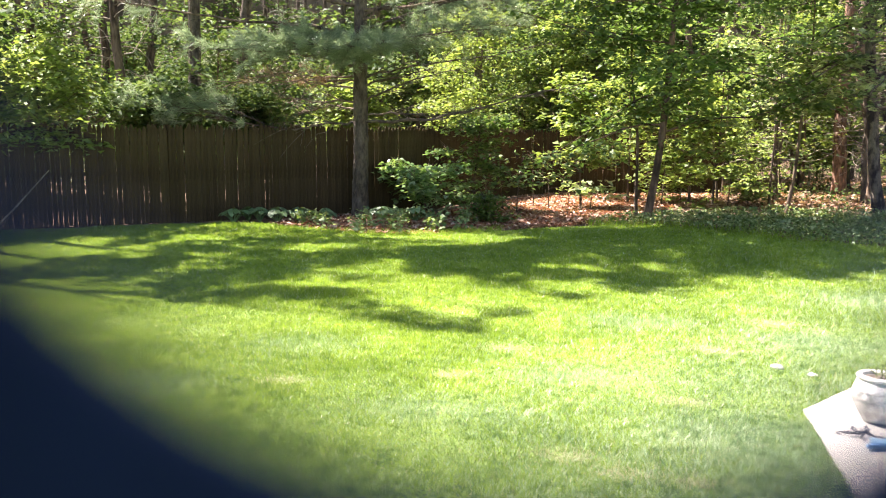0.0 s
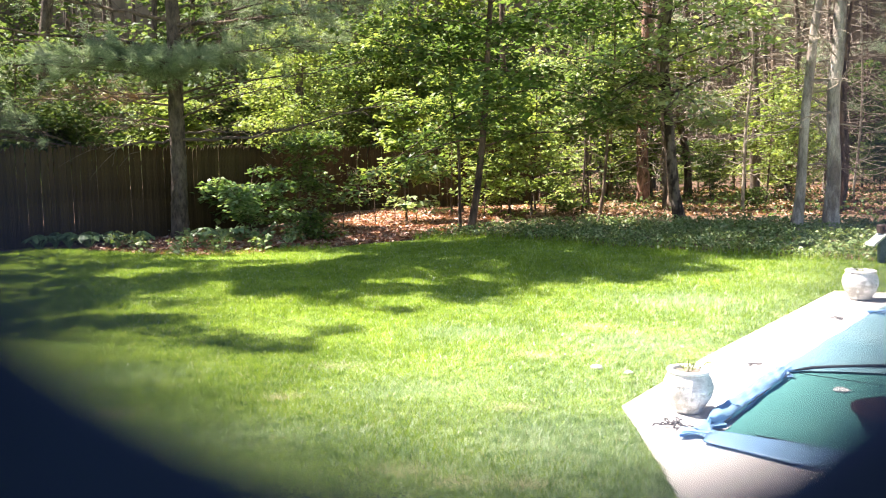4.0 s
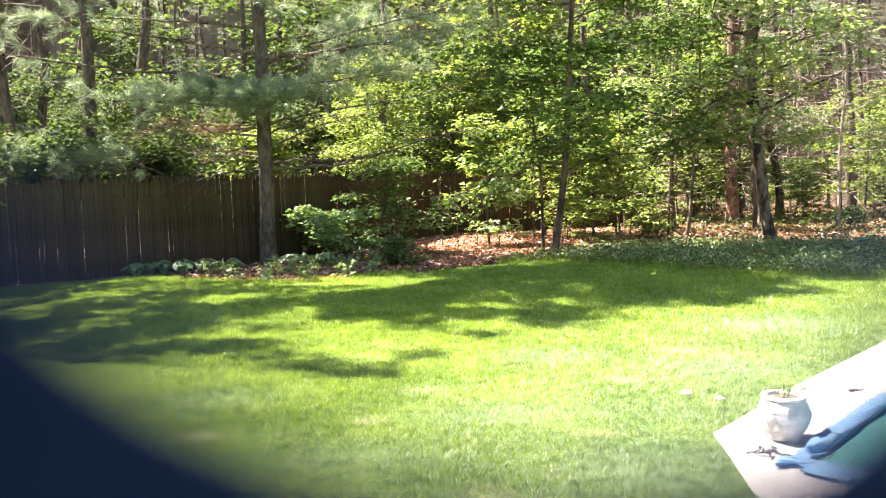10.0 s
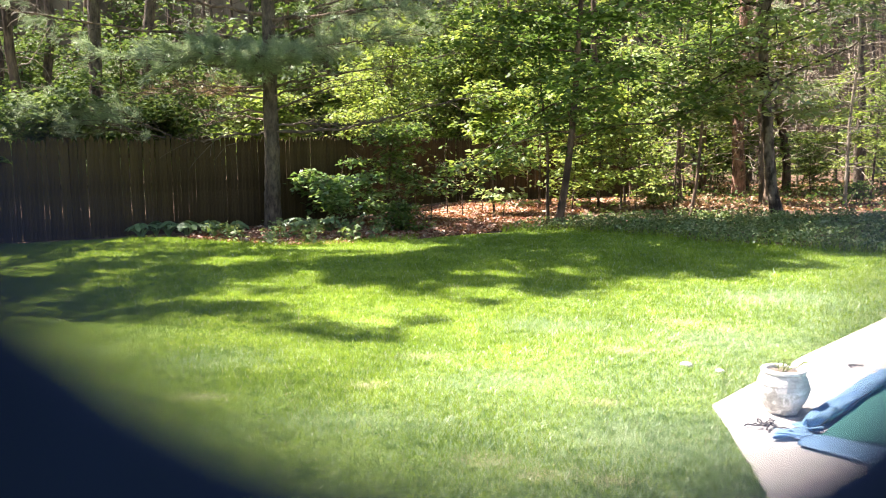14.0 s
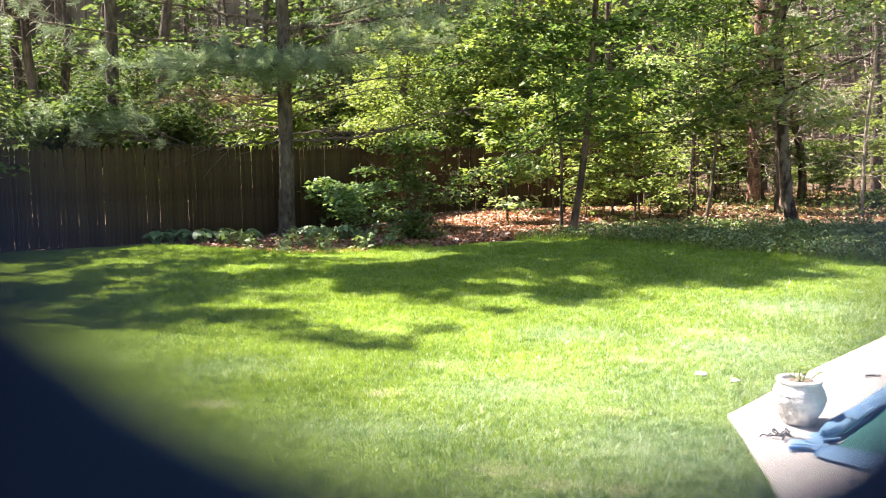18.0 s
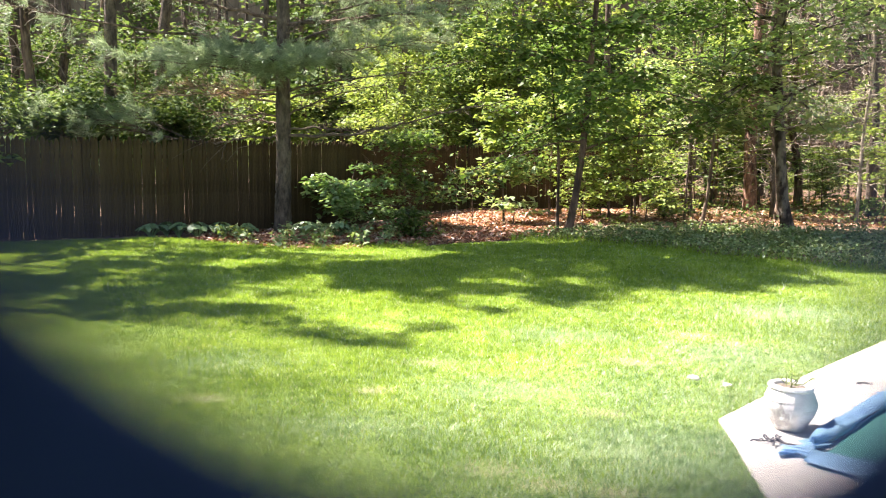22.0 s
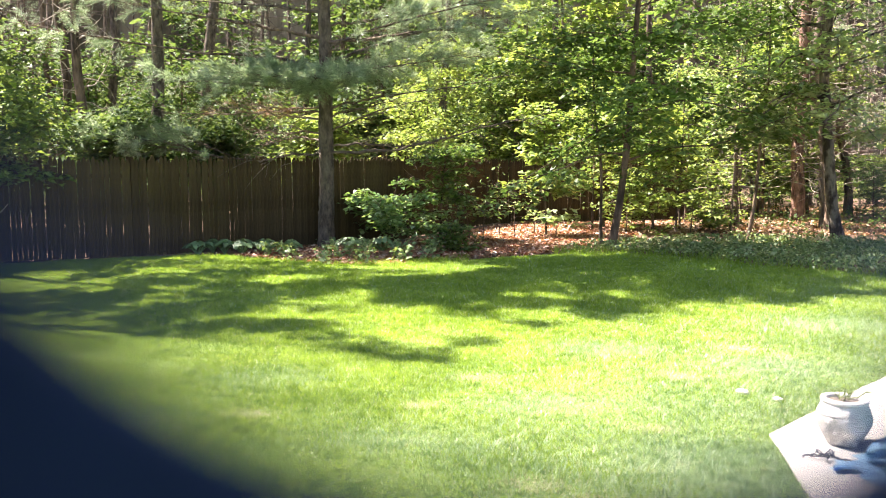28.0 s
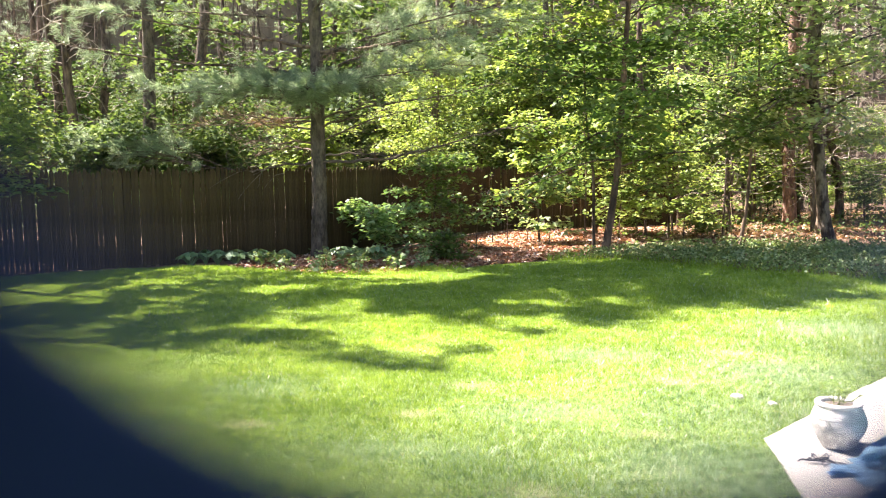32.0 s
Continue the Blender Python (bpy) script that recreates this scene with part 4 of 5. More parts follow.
for x, y, s in ((9.6, 31.0, 0.4), (10.5, 33.5, 0.5), (11.8, 37.0, 0.55), (9.1, 29.2, 0.32), (10.2, 35.5, 0.6), (12.2, 40.0, 0.7)):
    copy_thing(LEAFY[2], pose(x, y, -0.02, 0, 0, 80 * x) @ Matrix.Diagonal((s, s, s, 1)))

# tall trees beside and beyond the garden; their unseen limbs are placed spot by spot to shade the lawn
def tall_tree(x, y, height, low, seed, spots):
    rng = np.random.default_rng(seed)
    tree = thing("tall_tree", pose(x, y, -0.02), "tall tree behind the fence, its unseen limbs added to shade the lawn", "tree", "tall trees")
    line = trunk_line(rng, height, (0, 0), 0.05, 24)
    z = np.linspace(0, 1, len(line)) ** 1.6
    h, crown = Heap(), Heap()
    tube(h, line, 0.14 * (1 - 0.7 * z), 10, 0.04, rng)
    part("trunk", h.mesh("trunk", M["pine_bark"], True), tree)
    long_limbs(tree, rng, x, y, line, z, height, spots, low, height - 0.6, "pine_bark", crown, 0.17)
    part("crown", crown.mesh("crown", M["shade_crown_leaf"]), tree)


tall_tree(-7.05, 17.3, 19.5, 8, 130, [(1.33, 10.95, 0.6, 0.3, 0.7), (0.45, 10.65, 0.5, 0.25, 0.6), (-1.25, 14.35, 0.6, 0.3, 0.5), (-0.5, 13.9, 0.6, 0.35, 0.5), (1.3, 14.2, 0.9, 0.75, 0.75), (2.4, 14.5, 0.9, 0.7, 0.75), (0.3, 14.3, 0.7, 0.4, 0.5), (-0.5, 14.6, 0.6, 0.3, 0.6), (-0.73, 18.22, 0.55, 1.99, 0.6), (0.38, 16.71, 1.22, 0.85, 0.6), (2.38, 21.86, 0.57, 1.84, 0.5), (-0.9, 16.4, 0.75, 0.8, 0.7), (-1.3, 15.3, 0.8, 0.6, 0.9), (-1.6, 15.9, 0.6, 0.4, 0.9), (-1.87, 14.97, 1.22, 0.68, 0.55), (1.32, 9.28, 0.68, 0.68, 0.4), (0.5, 11.98, 0.86, 1.84, 0.7), (3.02, 11.1, 1.28, 1.59, 0.5), (2.13, 12.3, 0.95, 2.2, 1), (3.32, 11.63, 0.82, 1.62, 1), (0.96, 12.82, 0.67, 1.55, 1), (4.25, 11.59, 0.52, 1.39, 1), (1.1, 9.53, 0.47, 0.87, 1), (2.46, 10.75, 0.49, 0.91, 1), (3.09, 9.91, 0.13, 0.35, 1), (0.11, 12.5, 0.5, 1.22, 1)])
tall_tree(-10.9, 13.7, 15.5, 7, 131, [(-1.23, 10.36, 0.4, 0.84, 1.1), (-0.21, 11.84, 0.56, 0.85, 1), (-3.3, 15.2, 1.2, 0.75, 0.45), (-3.28, 12.66, 1.75, 0.6, 0.75), (-1.73, 11.4, 0.93, 0.68, 1), (-4.17, 13.62, 1.89, 0.56, 0.4), (-1.9, 9.14, 0.38, 0.37, 0.25), (-0.83, 11.0, 0.84, 1.4, 1), (-0.18, 9.83, 0.4, 0.84, 0.5), (0.34, 9.74, 0.36, 0.5, 1), (0.35, 8.36, 0.28, 0.25, 0.5), (-2.6, 10.88, 0.56, 0.88, 1), (-0.69, 10.63, 0.67, 1.27, 1), (-1.3, 11.64, 0.47, 0.71, 1), (-3.06, 9.97, 0.31, 0.61, 0.9), (-0.35, 9.02, 0.37, 0.36, 0.6), (-0.24, 7.46, 0.25, 0.2, 0.5)])
tall_tree(-11.9, 12.9, 14.0, 7, 132, [(-4.38, 11.98, 1.0, 0.87, 0.6), (-6.19, 13.89, 1.18, 0.84, 0.6), (-3.45, 10.54, 0.66, 0.68, 0.6), (-2.79, 9.04, 0.37, 0.36, 0.5), (-3.29, 8.3, 0.63, 0.61, 0.5), (-2.15, 8.19, 0.39, 0.36, 0.8), (-3.42, 9.3, 0.58, 0.68, 1), (-4.81, 11.41, 0.64, 0.51, 0.9), (-6.06, 12.45, 0.35, 0.81, 1), (-3.64, 11.13, 0.46, 0.43, 0.6), (-4.79, 9.86, 0.41, 1.06, 1)])
tall_tree(-13.2, 12.2, 16.5, 7, 133, [(-1.66, 7.68, 0.26, 0.24, 0.48), (-0.66, 6.79, 0.26, 0.16, 0.48), (-4.35, 9.86, 1, 1.86, 0.4), (-2.13, 8.14, 0.62, 0.47, 0.35), (-0.91, 7.09, 0.53, 0.36, 0.2), (-1.29, 7.34, 0.34, 0.3, 0.42), (-0.79, 6.98, 0.36, 0.28, 0.42), (-2.89, 8.11, 0.34, 0.41, 0.8), (-3.83, 8.65, 0.36, 0.66, 1), (-5.6, 9.6, 0.7, 1.1, 1)])

# far woods, a plain rounded backdrop
v, f = [], []
for i in range(41):
    a = radians(-75 + 150 * i / 40)
    for z in (-1, 12, 26, 42):
        v.append((75 * math.sin(a), 75 * math.cos(a), z))
for i in range(40):
    for j in range(3):
        f.append((i * 4 + j, (i + 1) * 4 + j, (i + 1) * 4 + j + 1, i * 4 + j + 1))
backdrop = part("backdrop", mesh_of("backdrop", v, f, M["far_wood"], True))
tagged(backdrop, "dim brown-green far woods", "woods", kind="structure")

# ---- low plants and leaf litter ----
rng = np.random.default_rng(9)


def scatter(poly, count):
    xs, ys = [p[0] for p in poly], [p[1] for p in poly]
    x, y = rng.uniform(min(xs), max(xs), count), rng.uniform(min(ys), max(ys), count)
    ok = inside(poly, x, y)
    return np.stack([x[ok], y[ok]], 1)


def carpet(name, poly, count, size, height, material, label, category, lean=0.5, lift=0.0, clumps=0.0):
    p = scatter(poly, count)
    if clumps:
        p = p[np.sin(p[:, 0] * 7.3 + 2 * np.sin(p[:, 1] * 5.1)) * np.sin(p[:, 1] * 6.7 + p[:, 0] * 2.3) > clumps]
    lump = 0.55 + 0.45 * np.sin(p[:, 0] * 4.1 + np.sin(p[:, 1] * 3.3)) * np.sin(p[:, 1] * 4.7 + p[:, 0])
    z = lift + height * rng.random(len(p)) * (0.5 + 0.5 * lump)
    h = Heap()
    s = size * rng.uniform(0.6, 1.3, len(p))
    leaves(h, np.column_stack([p, z]), unit(np.array([0, 0, 1.0]) + rng.normal(size=(len(p), 3)) * lean), rng.normal(size=(len(p), 3)), s, s * 0.6)
    return tagged(part(name, h.mesh(name, M[material])), label, category, kind="stuff")


PATCH = [(-2.6, 14.6), (-0.6, 14.6), (1.0, 15.9), (2.0, 17.2), (3.2, 20.2), (5.6, 24.8), (0.4, 24.6), (-1.3, 20.4), (-2.0, 18.2)]
carpet("dead_leaves", PATCH, 30000, 0.1, 0.05, "dead_leaf", "copper-brown dead leaves strewn over a clearing", "leaves", 0.45, -0.01)
carpet("dead_leaves", [(3.0, 20.0), (16, 18.5), (22, 34), (5.6, 34)], 26000, 0.13, 0.05, "old_leaf", "old dead leaves on the floor of the wood", "leaves", 0.45, -0.01)
carpet("dead_leaves", [(-4.9, 15.0), (-3.9, 14.3), (-2.8, 13.7), (-1.6, 13.85), (-2.2, 18.0), (-3.0, 17.7), (-4.9, 16.4)], 5200, 0.09, 0.05, "dead_leaf", "dead leaves in the bed along the fence", "leaves", 0.45, -0.01)
COVER = [(0.9, 15.6), (2.1, 15.5), (3.1, 14.6), (4.0, 13.5), (5.1, 12.3), (6.1, 11.45), (7.0, 10.75), (9.0, 9.45), (13, 7.75), (14, 12), (12, 15.6), (7.8, 17.5), (4.6, 18.1), (2.7, 17.6), (1.7, 16.6)]
carpet("ground_cover", COVER, 70000, 0.07, 0.24, "cover_leaf", "low dark green ground cover along the lawn", "ground cover", 0.6)
BED_FRONT = [(-5.9, 14.9), (-4.9, 14.5), (-4.2, 14.15), (-3.6, 13.95), (-2.8, 13.75), (-1.8, 13.85), (-1.2, 14.3), (-0.6, 14.6)]
for front, back, count, high, where in ((COVER[:9], 0.5, 30000, 0.17, "ground cover"), (BED_FRONT, 0.4, 6000, 0.085, "plant bed")):
    p = scatter([(x, y - 0.35) for x, y in front] + [(x, y + back) for x, y in front[::-1]], count)
    h = Heap()
    n = len(p)
    base = np.column_stack([p, np.full(n, -0.003)])
    tip = base + np.column_stack([rng.normal(size=(n, 2)) * 0.05, rng.uniform(0.3 * high, high, n)])
    side = unit(np.cross(tip - base, rng.normal(size=(n, 3)))) * 0.006
    h.add(np.stack([base - side, base + side, tip + side * 0.2, tip - side * 0.2], 1), np.arange(4 * n).reshape(-1, 4))
    tagged(part("tall_grass", h.mesh("tall_grass", M["grass"])), "unmown grass fringe before the " + where, "grass", kind="stuff")
carpet("seedlings", [(4.8, 19.5), (9, 17.5), (16, 15), (20, 26), (8, 28), (5.8, 24)], 4200, 0.1, 0.45, "wood_leaf", "sparse green seedlings on the floor of the wood", "seedlings", 0.5)
carpet("bed_plants", [(-4.6, 14.7), (-3.6, 14.0), (-2.7, 13.65), (-1.6, 13.9), (-0.7, 14.6), (-0.9, 16.2), (-2.4, 16.5), (-3.1, 16.0)], 4200, 0.1, 0.36, "cover_leaf", "low leafy plants in the bed by the pine", "plants", 0.6, clumps=0.25)


def hosta(x, y, spread, seed):
    rng = np.random.default_rng(seed)
    plant = thing("hosta", pose(x, y, -0.02), "clump of broad pale green leaves by the fence", "plant", "leafy clumps along the fence")
    n = 34
    a, q = rng.random(n) * 6.28, rng.uniform(0.25, 1, n)
    out = np.stack([np.cos(a), np.sin(a), np.zeros(n)], 1)
    h = Heap()
    leaves(h, out * q[:, None] * spread + np.array([0, 0, 1.0]) * (0.3 - 0.12 * q[:, None]), unit(np.array([0, 0, 1.0]) + out * 0.5), out + rng.normal(size=(n, 3)) * 0.4, 0.16 * rng.uniform(0.6, 1.2, n), 0.105)
    part("leaves", h.mesh("leaves", M["hosta_leaf"]), plant)
    st = Heap()
    for o, k in zip(out, q):
        tube(st, [(0, 0, 0), o * k * spread * 0.5 + np.array([0, 0, 0.14]), o * k * spread + np.array([0, 0, 0.3 - 0.12 * k])], [0.006, 0.005, 0.004], 4)
    tagged(part("stalk_cluster", st.mesh("stalk_cluster", M["hosta_leaf"]), plant), kind="stuff")


for i, (x, y, s) in enumerate([(-5.68, 15.35, 0.24), (-5.5, 15.65, 0.2), (-5.25, 15.6, 0.24), (-4.9, 15.6, 0.34), (-4.5, 15.7, 0.32), (-3.95, 15.5, 0.2), (-3.0, 16.2, 0.3), (-2.3, 15.9, 0.3)]):
    hosta(x, y, s, 200 + i)

branch = thing("dead_branch", pose(-8.97, 12.92, -0.01), "pale dead branch leaning against the weathered fence", "branch")
h = Heap()
g = np.random.default_rng(71)
tube(h, [(0, 0, 0.0), (0.3, 0.3, 0.42), (0.72, 0.68, 1.04)], [0.017, 0.014, 0.008], 6, 0.1, g)
part("stem", h.mesh("stem", M["twig"], True), branch)
for i in range(7):
    h = Heap()
    q = np.array([0.1 + 0.09 * i, 0.08 * i, 0.03])
    tube(h, bough(g, q, (g.normal(), g.normal() * 0.4, 0.15), g.uniform(0.3, 0.6), 0.6, -0.2, 5), [0.007, 0.006, 0.006, 0.005, 0.004, 0.003], 5)
    part("twig", h.mesh("twig", M["twig"], True), branch)

# ---- pool side ----
TOP = 0.012


def lathe(bm, profile, sides):
    rings = [[bm.verts.new((r * math.cos(2 * math.pi * i / sides), r * math.sin(2 * math.pi * i / sides), z)) for i in range(sides)] for r, z in profile]
    for a, b in zip(rings, rings[1:]):
        for i in range(sides):
            j = (i + 1) % sides
            bm.faces.new((a[i], a[j], b[j], b[i]))
    return rings


def pot_radius(z):
    """The pot's bulging outline: narrow foot, wide shoulder, drawn-in neck."""
    pts = [(0.0, 0.33), (0.08, 0.36), (0.25, 0.46), (0.4, 0.54), (0.54, 0.575), (0.66, 0.57), (0.76, 0.54), (0.85, 0.49), (0.92, 0.46), (1.0, 0.47)]
    return float(np.interp(z, [p[0] for p in pts], [p[1] for p in pts]))


def stone_pot(x, y, size, seed, turn):
    rng = random.Random(seed)
    pot = thing("stone_pot", pose(x, y, TOP, 0, 0, turn), "white stone-block flower pot standing on the pool deck", "flower pot", "pots on the pool deck")
    bm = bmesh.new()
    prof = [(pot_radius(z) * size * 0.965, z * size * 0.97) for z in np.linspace(0, 1, 14)]
    prof += [(0.36 * size, 0.97 * size), (0.35 * size, 0.9 * size), (0.002, 0.9 * size)]
    rings = lathe(bm, prof, 28)
    bm.faces.new(rings[0][::-1])
    part("body", from_bm("body", bm, M["pot_grout"], True), pot)
    # soil colour kept pale to stand in for glare over the pot's mouth
    bm = bmesh.new()
    lathe(bm, [(0.345 * size, 0.93 * size), (0.2 * size, 0.955 * size), (0.002, 0.96 * size)], 24)
    part("soil", from_bm("soil", bm, M["soil"], True), pot)
    bm = bmesh.new()
    lathe(bm, [(0.35 * size, 0.93 * size), (0.475 * size, 0.93 * size), (0.49 * size, 0.965 * size), (0.47 * size, 1.0 * size), (0.36 * size, 1.0 * size), (0.345 * size, 0.93 * size)], 32)
    part("rim", from_bm("rim", bm, M["pot_stone"], True), pot)
    rows = 4
    for k in range(rows):
        z0, z1 = 0.02 + 0.9 * k / rows, 0.02 + 0.9 * (k + 1) / rows - 0.012
        n = 9
        off = rng.random()
        for i in range(n):
            a0, a1 = 2 * math.pi * (i + off) / n, 2 * math.pi * (i + 0.97 + off) / n
            bm = bmesh.new()
            grid = []
            bulge = rng.uniform(0.985, 1.02)
            for z in (z0, (z0 + z1) / 2, z1):
                for a in (a0, (a0 + a1) / 2, a1):
                    edge = 0.975 if z in (z0, z1) or a in (a0, a1) else 1.0
                    r = pot_radius(z) * size * bulge * edge
                    grid.append(bm.verts.new((r * math.cos(a), r * math.sin(a), z * size)))
            for p in range(2):
                for q in range(2):
                    bm.faces.new((grid[p * 3 + q], grid[p * 3 + q + 1], grid[p * 3 + q + 4], grid[p * 3 + q + 3]))
            part("stone", from_bm("stone", bm, M["pot_stone"]), pot)
    h = Heap()
    g = np.random.default_rng(seed)
    for i in range(9):
        a = g.random() * 6.28
        pts = bough(g, (0.1 * size * math.cos(a), 0.1 * size * math.sin(a), 0.94 * size), (math.cos(a) * 0.5, math.sin(a) * 0.5, 1), size * g.uniform(0.25, 0.5), 0.6, -0.3, 4)
        tube(h, pts, [0.003] * len(pts), 4)
        spray(h, g, pts[-1], 0.06 * size, 5, 0.05 * size + 0.015)
    part("plant", h.mesh("plant", M["bright_leaf"]), pot, "sparse sprigs of pale green leaves")


stone_pot(1.885, 4.75, 0.258, 3, 10)
stone_pot(5.02, 8.12, 0.305, 4, 70)


def sheet(name, corners, nu, nv, z, material, wave=0.006, seed=0):
    """A slightly rumpled sheet between four corners."""
    g = np.random.default_rng(seed)
    c = [np.array((*p, 0.0)) for p in corners]
    ph = g.random(6) * 6.28
    v = []
    for i in range(nu + 1):
        for j in range(nv + 1):
            s, t = i / nu, j / nv
            p = (1 - s) * (1 - t) * c[0] + s * (1 - t) * c[1] + s * t * c[2] + (1 - s) * t * c[3]
            w = math.sin(p[0] * 5 + ph[0]) * math.sin(p[1] * 4 + ph[1]) + 0.5 * math.sin(p[0] * 13 + p[1] * 9 + ph[2]) + 0.3 * math.sin(p[0] * 23 - p[1] * 31 + ph[3])
            v.append((p[0], p[1], z + wave * (1.8 + w)))
    ids = np.arange((nu + 1) * (nv + 1)).reshape(nu + 1, nv + 1)
    f = np.stack([ids[:-1, :-1], ids[1:, :-1], ids[1:, 1:], ids[:-1, 1:]], -1).reshape(-1, 4)
    return mesh_of(name, v, f, material, True)


cover = thing("pool_cover", pose(0, 0, 0), "green pool cover tarp with a paler blue sheet overlapping it", "pool cover")
part("tarp", sheet("tarp", [(1.91, 4.31), (6.3, 0.5), (8.6, 3.5), (2.92, 5.52)], 40, 30, TOP + 0.004, M["tarp"], 0.005, 1), cover, "taut green tarp")
part("sheet", sheet("sheet", [(2.8, 5.48), (8.6, 3.6), (9.5, 6.0), (5.2, 7.85)], 40, 30, TOP + 0.012, M["tarp_pale"], 0.007, 2), cover, "sun-bleached pale blue sheet")
h = Heap()
tube(h, [(2.88, 5.43, TOP + 0.03), (3.05, 5.46, TOP + 0.035), (3.35, 5.47, TOP + 0.034), (3.7, 5.44, TOP + 0.034), (4.6, 5.2, TOP + 0.034), (8.4, 3.9, TOP + 0.034)], [0.004, 0.014, 0.011, 0.01, 0.01, 0.01], 8, 0.1, np.random.default_rng(2))
part("hem", h.mesh("hem", M["cord"], True), cover, "rolled dark hem")
h = Heap()
tube(h, [(2.91, 5.37, TOP + 0.026), (3.30, 4.99, TOP + 0.026), (4.08, 4.24, TOP + 0.026)], [0.003] * 3, 6)
part("rope", h.mesh("rope", M["cord"], True), cover)


def water_tube(a, b, width, seed, pinch, seam, high=0.026):
    """A long vinyl bag of water: flat, creased, drawn together at its ends."""
    g = np.random.default_rng(seed)
    a, b = np.array((*a, 0.0)), np.array((*b, 0.0))
    d = unit(b - a)
    s = np.cross(d, (0, 0, 1.0))
    n, m = 90, 22
    ph = g.random(6) * 6.28
    long = np.linalg.norm(b - a)
    v = []
    for i in range(n + 1):
        t = i / n
        w = width / 2 * (pinch + (1 - pinch) * min(1, 7 * t, 7 * (1 - t)) ** 0.6)
        w *= 1 + 0.07 * math.sin(9 * t * long + ph[0])
        for j in range(m):
            q = 2 * math.pi * j / m
            crease = abs(math.sin(2.0 * q + 4 * t * long + ph[1])) + 0.6 * abs(math.sin(5.0 * q - 7 * t * long + ph[2])) + 0.4 * abs(math.sin(17 * t * long + 2 * math.cos(q) + ph[3]))
            up = high * math.sin(q) * (0.35 + 0.75 * crease if math.sin(q) > 0 else 1.0) + 0.0015 * g.normal()
            v.append(a + (b - a) * t + s * w * math.cos(q) + np.array([0, 0, TOP + high + 0.006 + up]))
    f = [(i * m + j, i * m + (j + 1) % m, (i + 1) * m + (j + 1) % m, (i + 1) * m + j) for i in range(n) for j in range(m)]
    f += [(k * m, k * m + c, k * m + c + 1, k * m + c + 2) for k in (0, n) for c in range(1, m - 2, 2)]
    bag = tagged(part("water_tube", mesh_of("water_tube", v, f, M["tube"])), "wrinkled blue vinyl water tube weighing down the pool cover", "water tube", "water tubes round the cover")
    h = Heap()
    e = [a + (b - a) * t + s * seam * width * 0.48 + np.array([0, 0, TOP + high + 0.01]) for t in np.linspace(0.06, 0.97, 12)]
    tube(h, e, [0.004] * 12, 5)
    part("welt", h.mesh("welt", M["cord"], True), bag, "dark welded edge")


water_tube((1.87, 4.4), (2.82, 5.42), 0.12, 5, 0.2, 1)
water_tube((1.8, 4.24), (4.4, 1.9), 0.3, 6, 0.6, -1, 0.014)


def crumple(x, y, size, seed, turn):
    """A gathered, tied end of vinyl film: pleats drawn in to a neck and flaring out on both sides of it."""
    g = np.random.default_rng(seed)
    a = radians(turn)
    d, side = np.array([math.cos(a), math.sin(a), 0.0]), np.array([-math.sin(a), math.cos(a), 0.0])
    n, m = 16, 66
    ph = g.random(4) * 6.28
    ragged = g.normal(size=m) * 0.12
    v = []
    for i in range(n + 1):
        t = 2 * i / n - 1
        r = size * (0.3 + 0.75 * abs(t) ** 1.3)
        for j in range(m):
            q = 2 * math.pi * j / m
            pleat = 1 + 0.26 * math.sin(11 * q + ph[0] + t) + 0.12 * math.sin(5 * q + 3 * t + ph[1]) + 0.07 * math.sin(17 * q - 4 * t + ph[2])
            along = (t + ragged[j] * t) * size * 1.25
            flat = 0.34 - 0.16 * abs(t)
            v.append(np.array([x, y, TOP + 0.006 + 0.34 * size]) + d * along + side * r * pleat * math.cos(q) + np.array([0, 0, r * pleat * flat * math.sin(q) - 0.1 * size * abs(t)]))
    f = [(i * m + j, i * m + (j + 1) % m, (i + 1) * m + (j + 1) % m, (i + 1) * m + j) for i in range(n) for j in range(m)]
    tagged(part("vinyl_end", mesh_of("vinyl_end", v, f, M["tube"], True)), "pleated blue vinyl end tied off on the pool deck", "vinyl", "vinyl ends on the deck")


crumple(1.85, 4.37, 0.07, 1, 47)
crumple(1.76, 4.29, 0.065, 2, 150)
crumple(2.83, 5.43, 0.075, 4, 47)
crumple(4.75, 7.3, 0.09, 3, 20)


def cord_tangle(x, y, spread, count, seed, width=0.005, z=TOP + 0.004):
    g = np.random.default_rng(seed)
    for i in range(count):
        h = Heap()
        p = [np.array([x, y, z + 0.01]) + g.normal(size=3) * np.array([0.25, 0.15, 0]) * spread]
        d = unit(g.normal(size=3) * np.array([1, 0.5, 0]))
        for k in range(8):
            d = unit(d + g.normal(size=3) * np.array([0.7, 0.5, 0.0]))
            q = p[-1] + d * spread * 0.13
            q[2] = z + 0.008 + 0.006 * i * g.random()
            p.append(q)
        tube(h, p, [width] * len(p), 6, flat=0.6)
        tagged(part("cord", h.mesh("cord", M["cord"], True)), "dark cord lying on the pool deck", "cord", "cords on the deck")


cord_tangle(1.72, 4.48, 0.11, 7, 1, 0.006)
cord_tangle(2.73, 5.7, 0.08, 4, 2)
cord_tangle(4.22, 7.2, 0.1, 4, 3)

# white lump added in place of a bright spot of reflection on the tarp
bm = bmesh.new()
bmesh.ops.create_icosphere(bm, subdivisions=2, radius=0.05)
for v in bm.verts:
    v.co *= 1 + 0.4 * noise.noise(v.co * 40)
    v.co.z *= 0.25
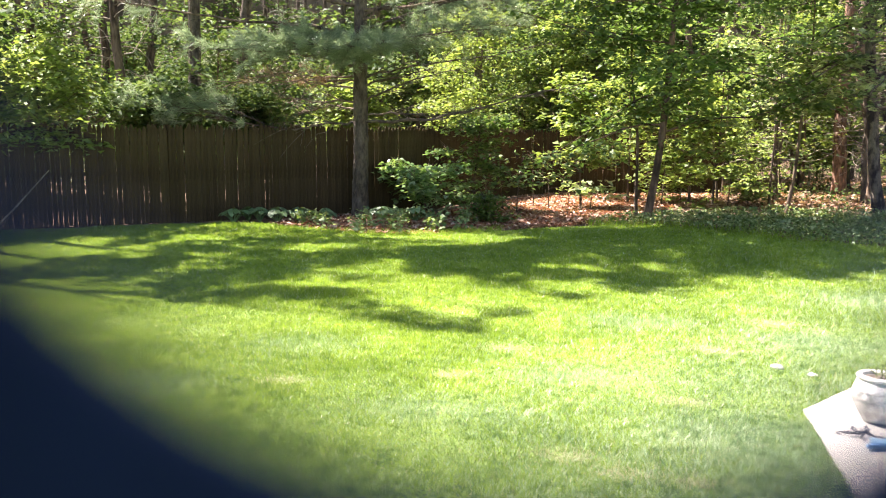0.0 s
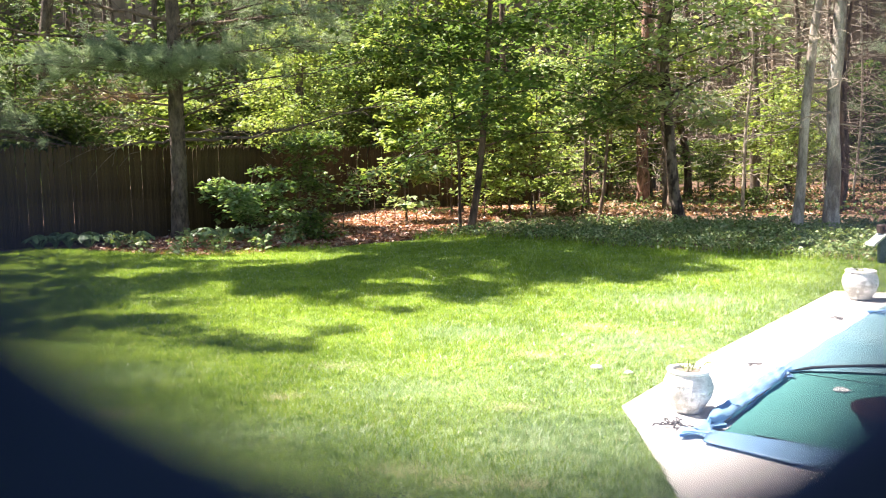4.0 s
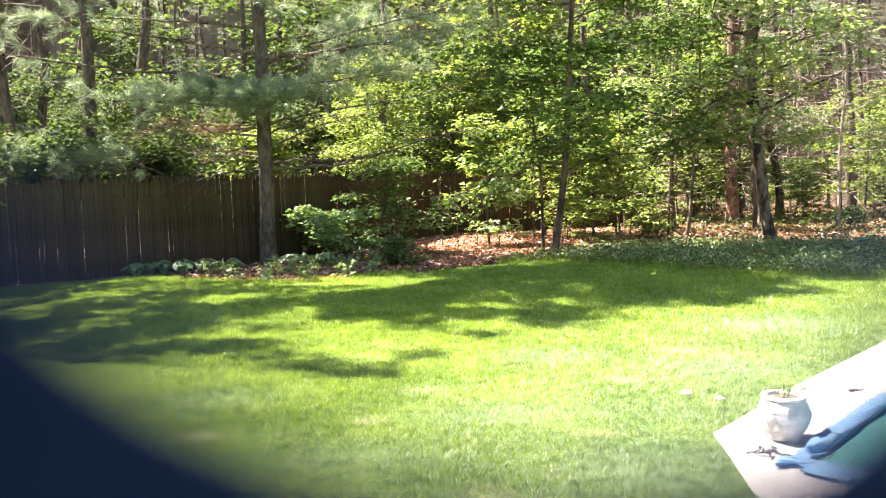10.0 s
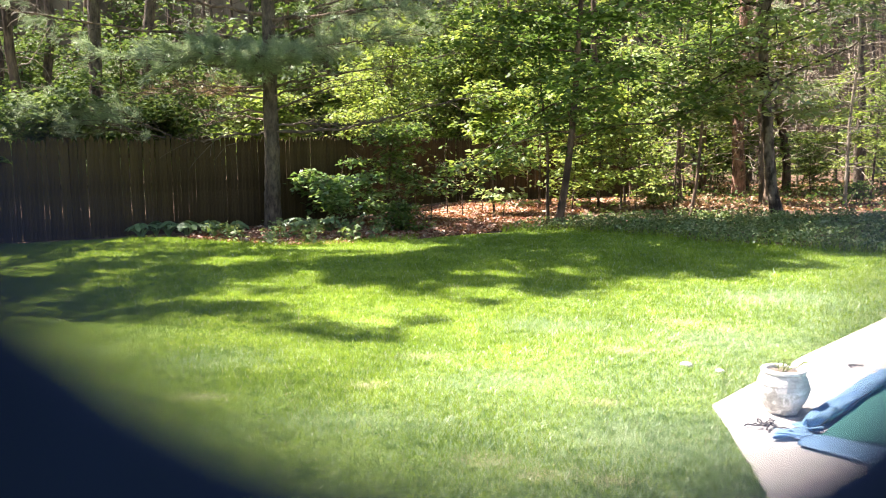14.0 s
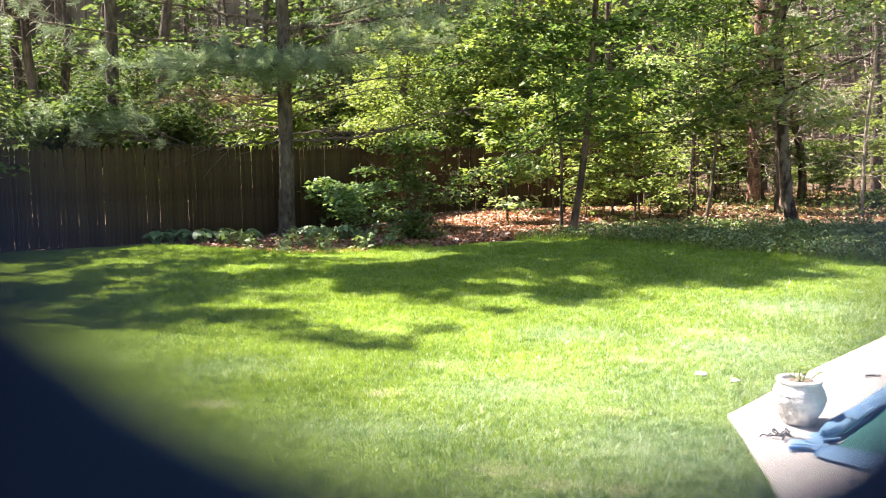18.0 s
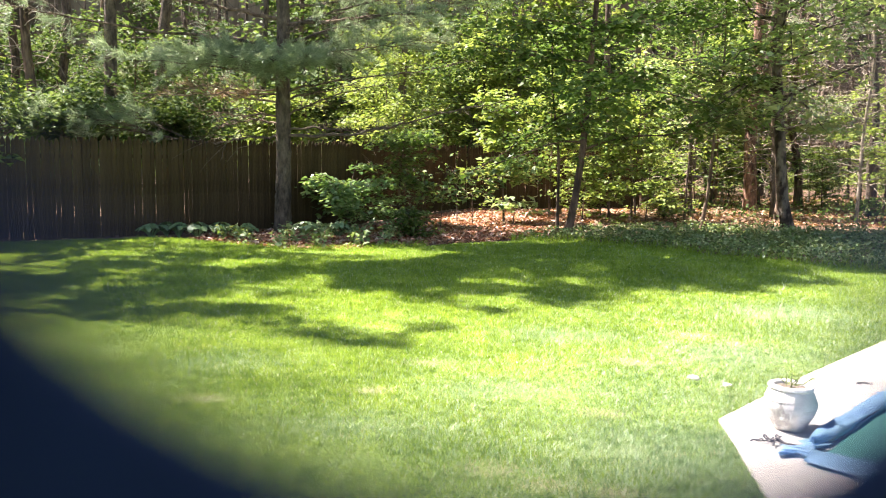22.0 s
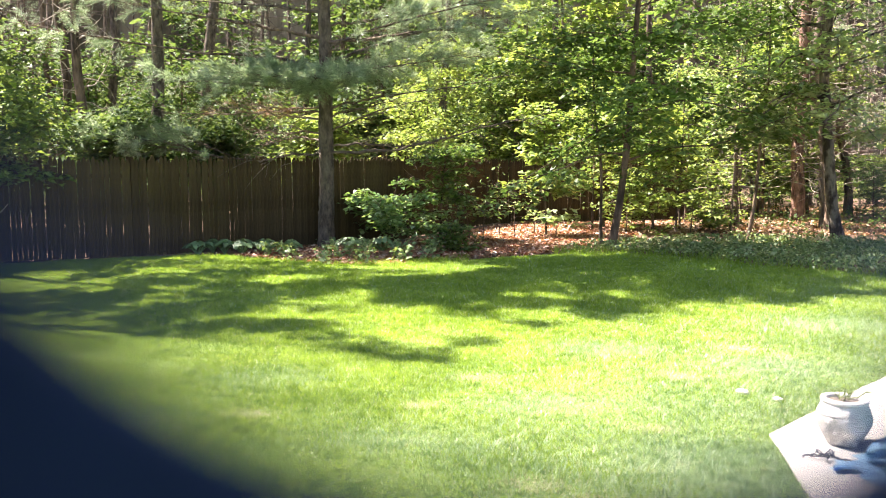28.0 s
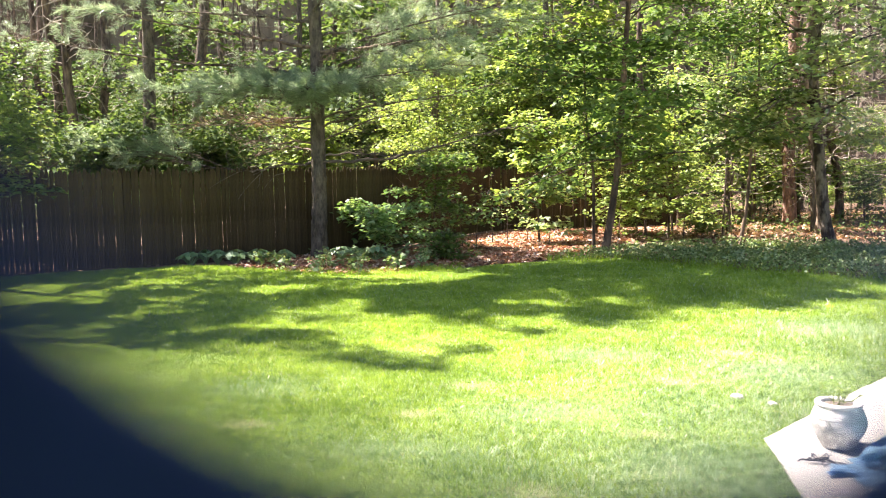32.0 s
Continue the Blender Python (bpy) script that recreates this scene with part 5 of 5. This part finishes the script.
tagged(part("white_scrap", from_bm("white_scrap", bm, M["white_paint"]), at=pose(2.97, 4.97, TOP + 0.022, 0, 0, 20)), "small white lump standing in for a reflection on the green pool cover", "scrap")

bowl = thing("iron_bowl", pose(2.66, 3.88, TOP + 0.05), "rusty brown iron bowl at the edge of the pool cover", "bowl")
bm = bmesh.new()
rings = lathe(bm, [(0.1, 0), (0.13, 0.015), (0.185, 0.08), (0.232, 0.165), (0.245, 0.17), (0.247, 0.182), (0.23, 0.182), (0.175, 0.09), (0.11, 0.03), (0.002, 0.025)], 40)
bm.faces.new(rings[0][::-1])
part("shell", from_bm("shell", bm, M["rust"], True), bowl)
bm = bmesh.new()
lathe(bm, [(0.11, -0.055), (0.115, -0.01), (0.1, 0.012), (0.095, -0.055)], 24)
part("foot", from_bm("foot", bm, M["rust"], True), bowl)

post = thing("garden_post", pose(6.9, 10.7, -0.005), "short blue-grey post with a pale sloping board and brown cap", "post")
part("upright", board("upright", (0.09, 0.07, 0.42), M["blue_paint"], 0.008), post, at=pose(0, 0, 0.21))
part("board", board("board", (0.34, 0.2, 0.03), M["white_paint"], 0.005), post, "pale sloping board", at=pose(-0.05, 0, 0.36, 0, -40, 0))
part("cap", board("cap", (0.12, 0.12, 0.12), M["rust"], 0.02), post, at=pose(0, 0, 0.475))


def pebble(x, y, size, seed):
    g = random.Random(seed)
    bm = bmesh.new()
    bmesh.ops.create_icosphere(bm, subdivisions=2, radius=size)
    for v in bm.verts:
        v.co *= 1 + 0.25 * noise.noise(v.co / size * 1.3 + Vector((seed, 0, 0)))
        v.co.z *= 0.45
    tagged(part("stone", from_bm("stone", bm, M["stone"], True), at=pose(x, y, size * 0.2, 0, 0, g.uniform(0, 360))), "pale flat stone lying in the lawn", "stone", "stones in the lawn")


for i, (x, y, s) in enumerate([(1.64, 5.85, 0.045), (1.82, 5.68, 0.035)]):
    pebble(x, y, s, i + 1)

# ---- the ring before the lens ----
# opening sized, turned and placed to match the dark edge of the view
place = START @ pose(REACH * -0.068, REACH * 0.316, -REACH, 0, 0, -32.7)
ring = thing("lens_ring", place, "oval matt dark ring shaped to fit the camera's view", "lens ring")
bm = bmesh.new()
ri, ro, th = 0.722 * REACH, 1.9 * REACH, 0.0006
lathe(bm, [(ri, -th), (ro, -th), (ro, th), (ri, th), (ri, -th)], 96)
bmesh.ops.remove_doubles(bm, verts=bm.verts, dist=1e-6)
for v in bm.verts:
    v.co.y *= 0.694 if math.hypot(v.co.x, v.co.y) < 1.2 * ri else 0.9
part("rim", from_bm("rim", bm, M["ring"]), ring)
# unseen stand, added only to carry the ring
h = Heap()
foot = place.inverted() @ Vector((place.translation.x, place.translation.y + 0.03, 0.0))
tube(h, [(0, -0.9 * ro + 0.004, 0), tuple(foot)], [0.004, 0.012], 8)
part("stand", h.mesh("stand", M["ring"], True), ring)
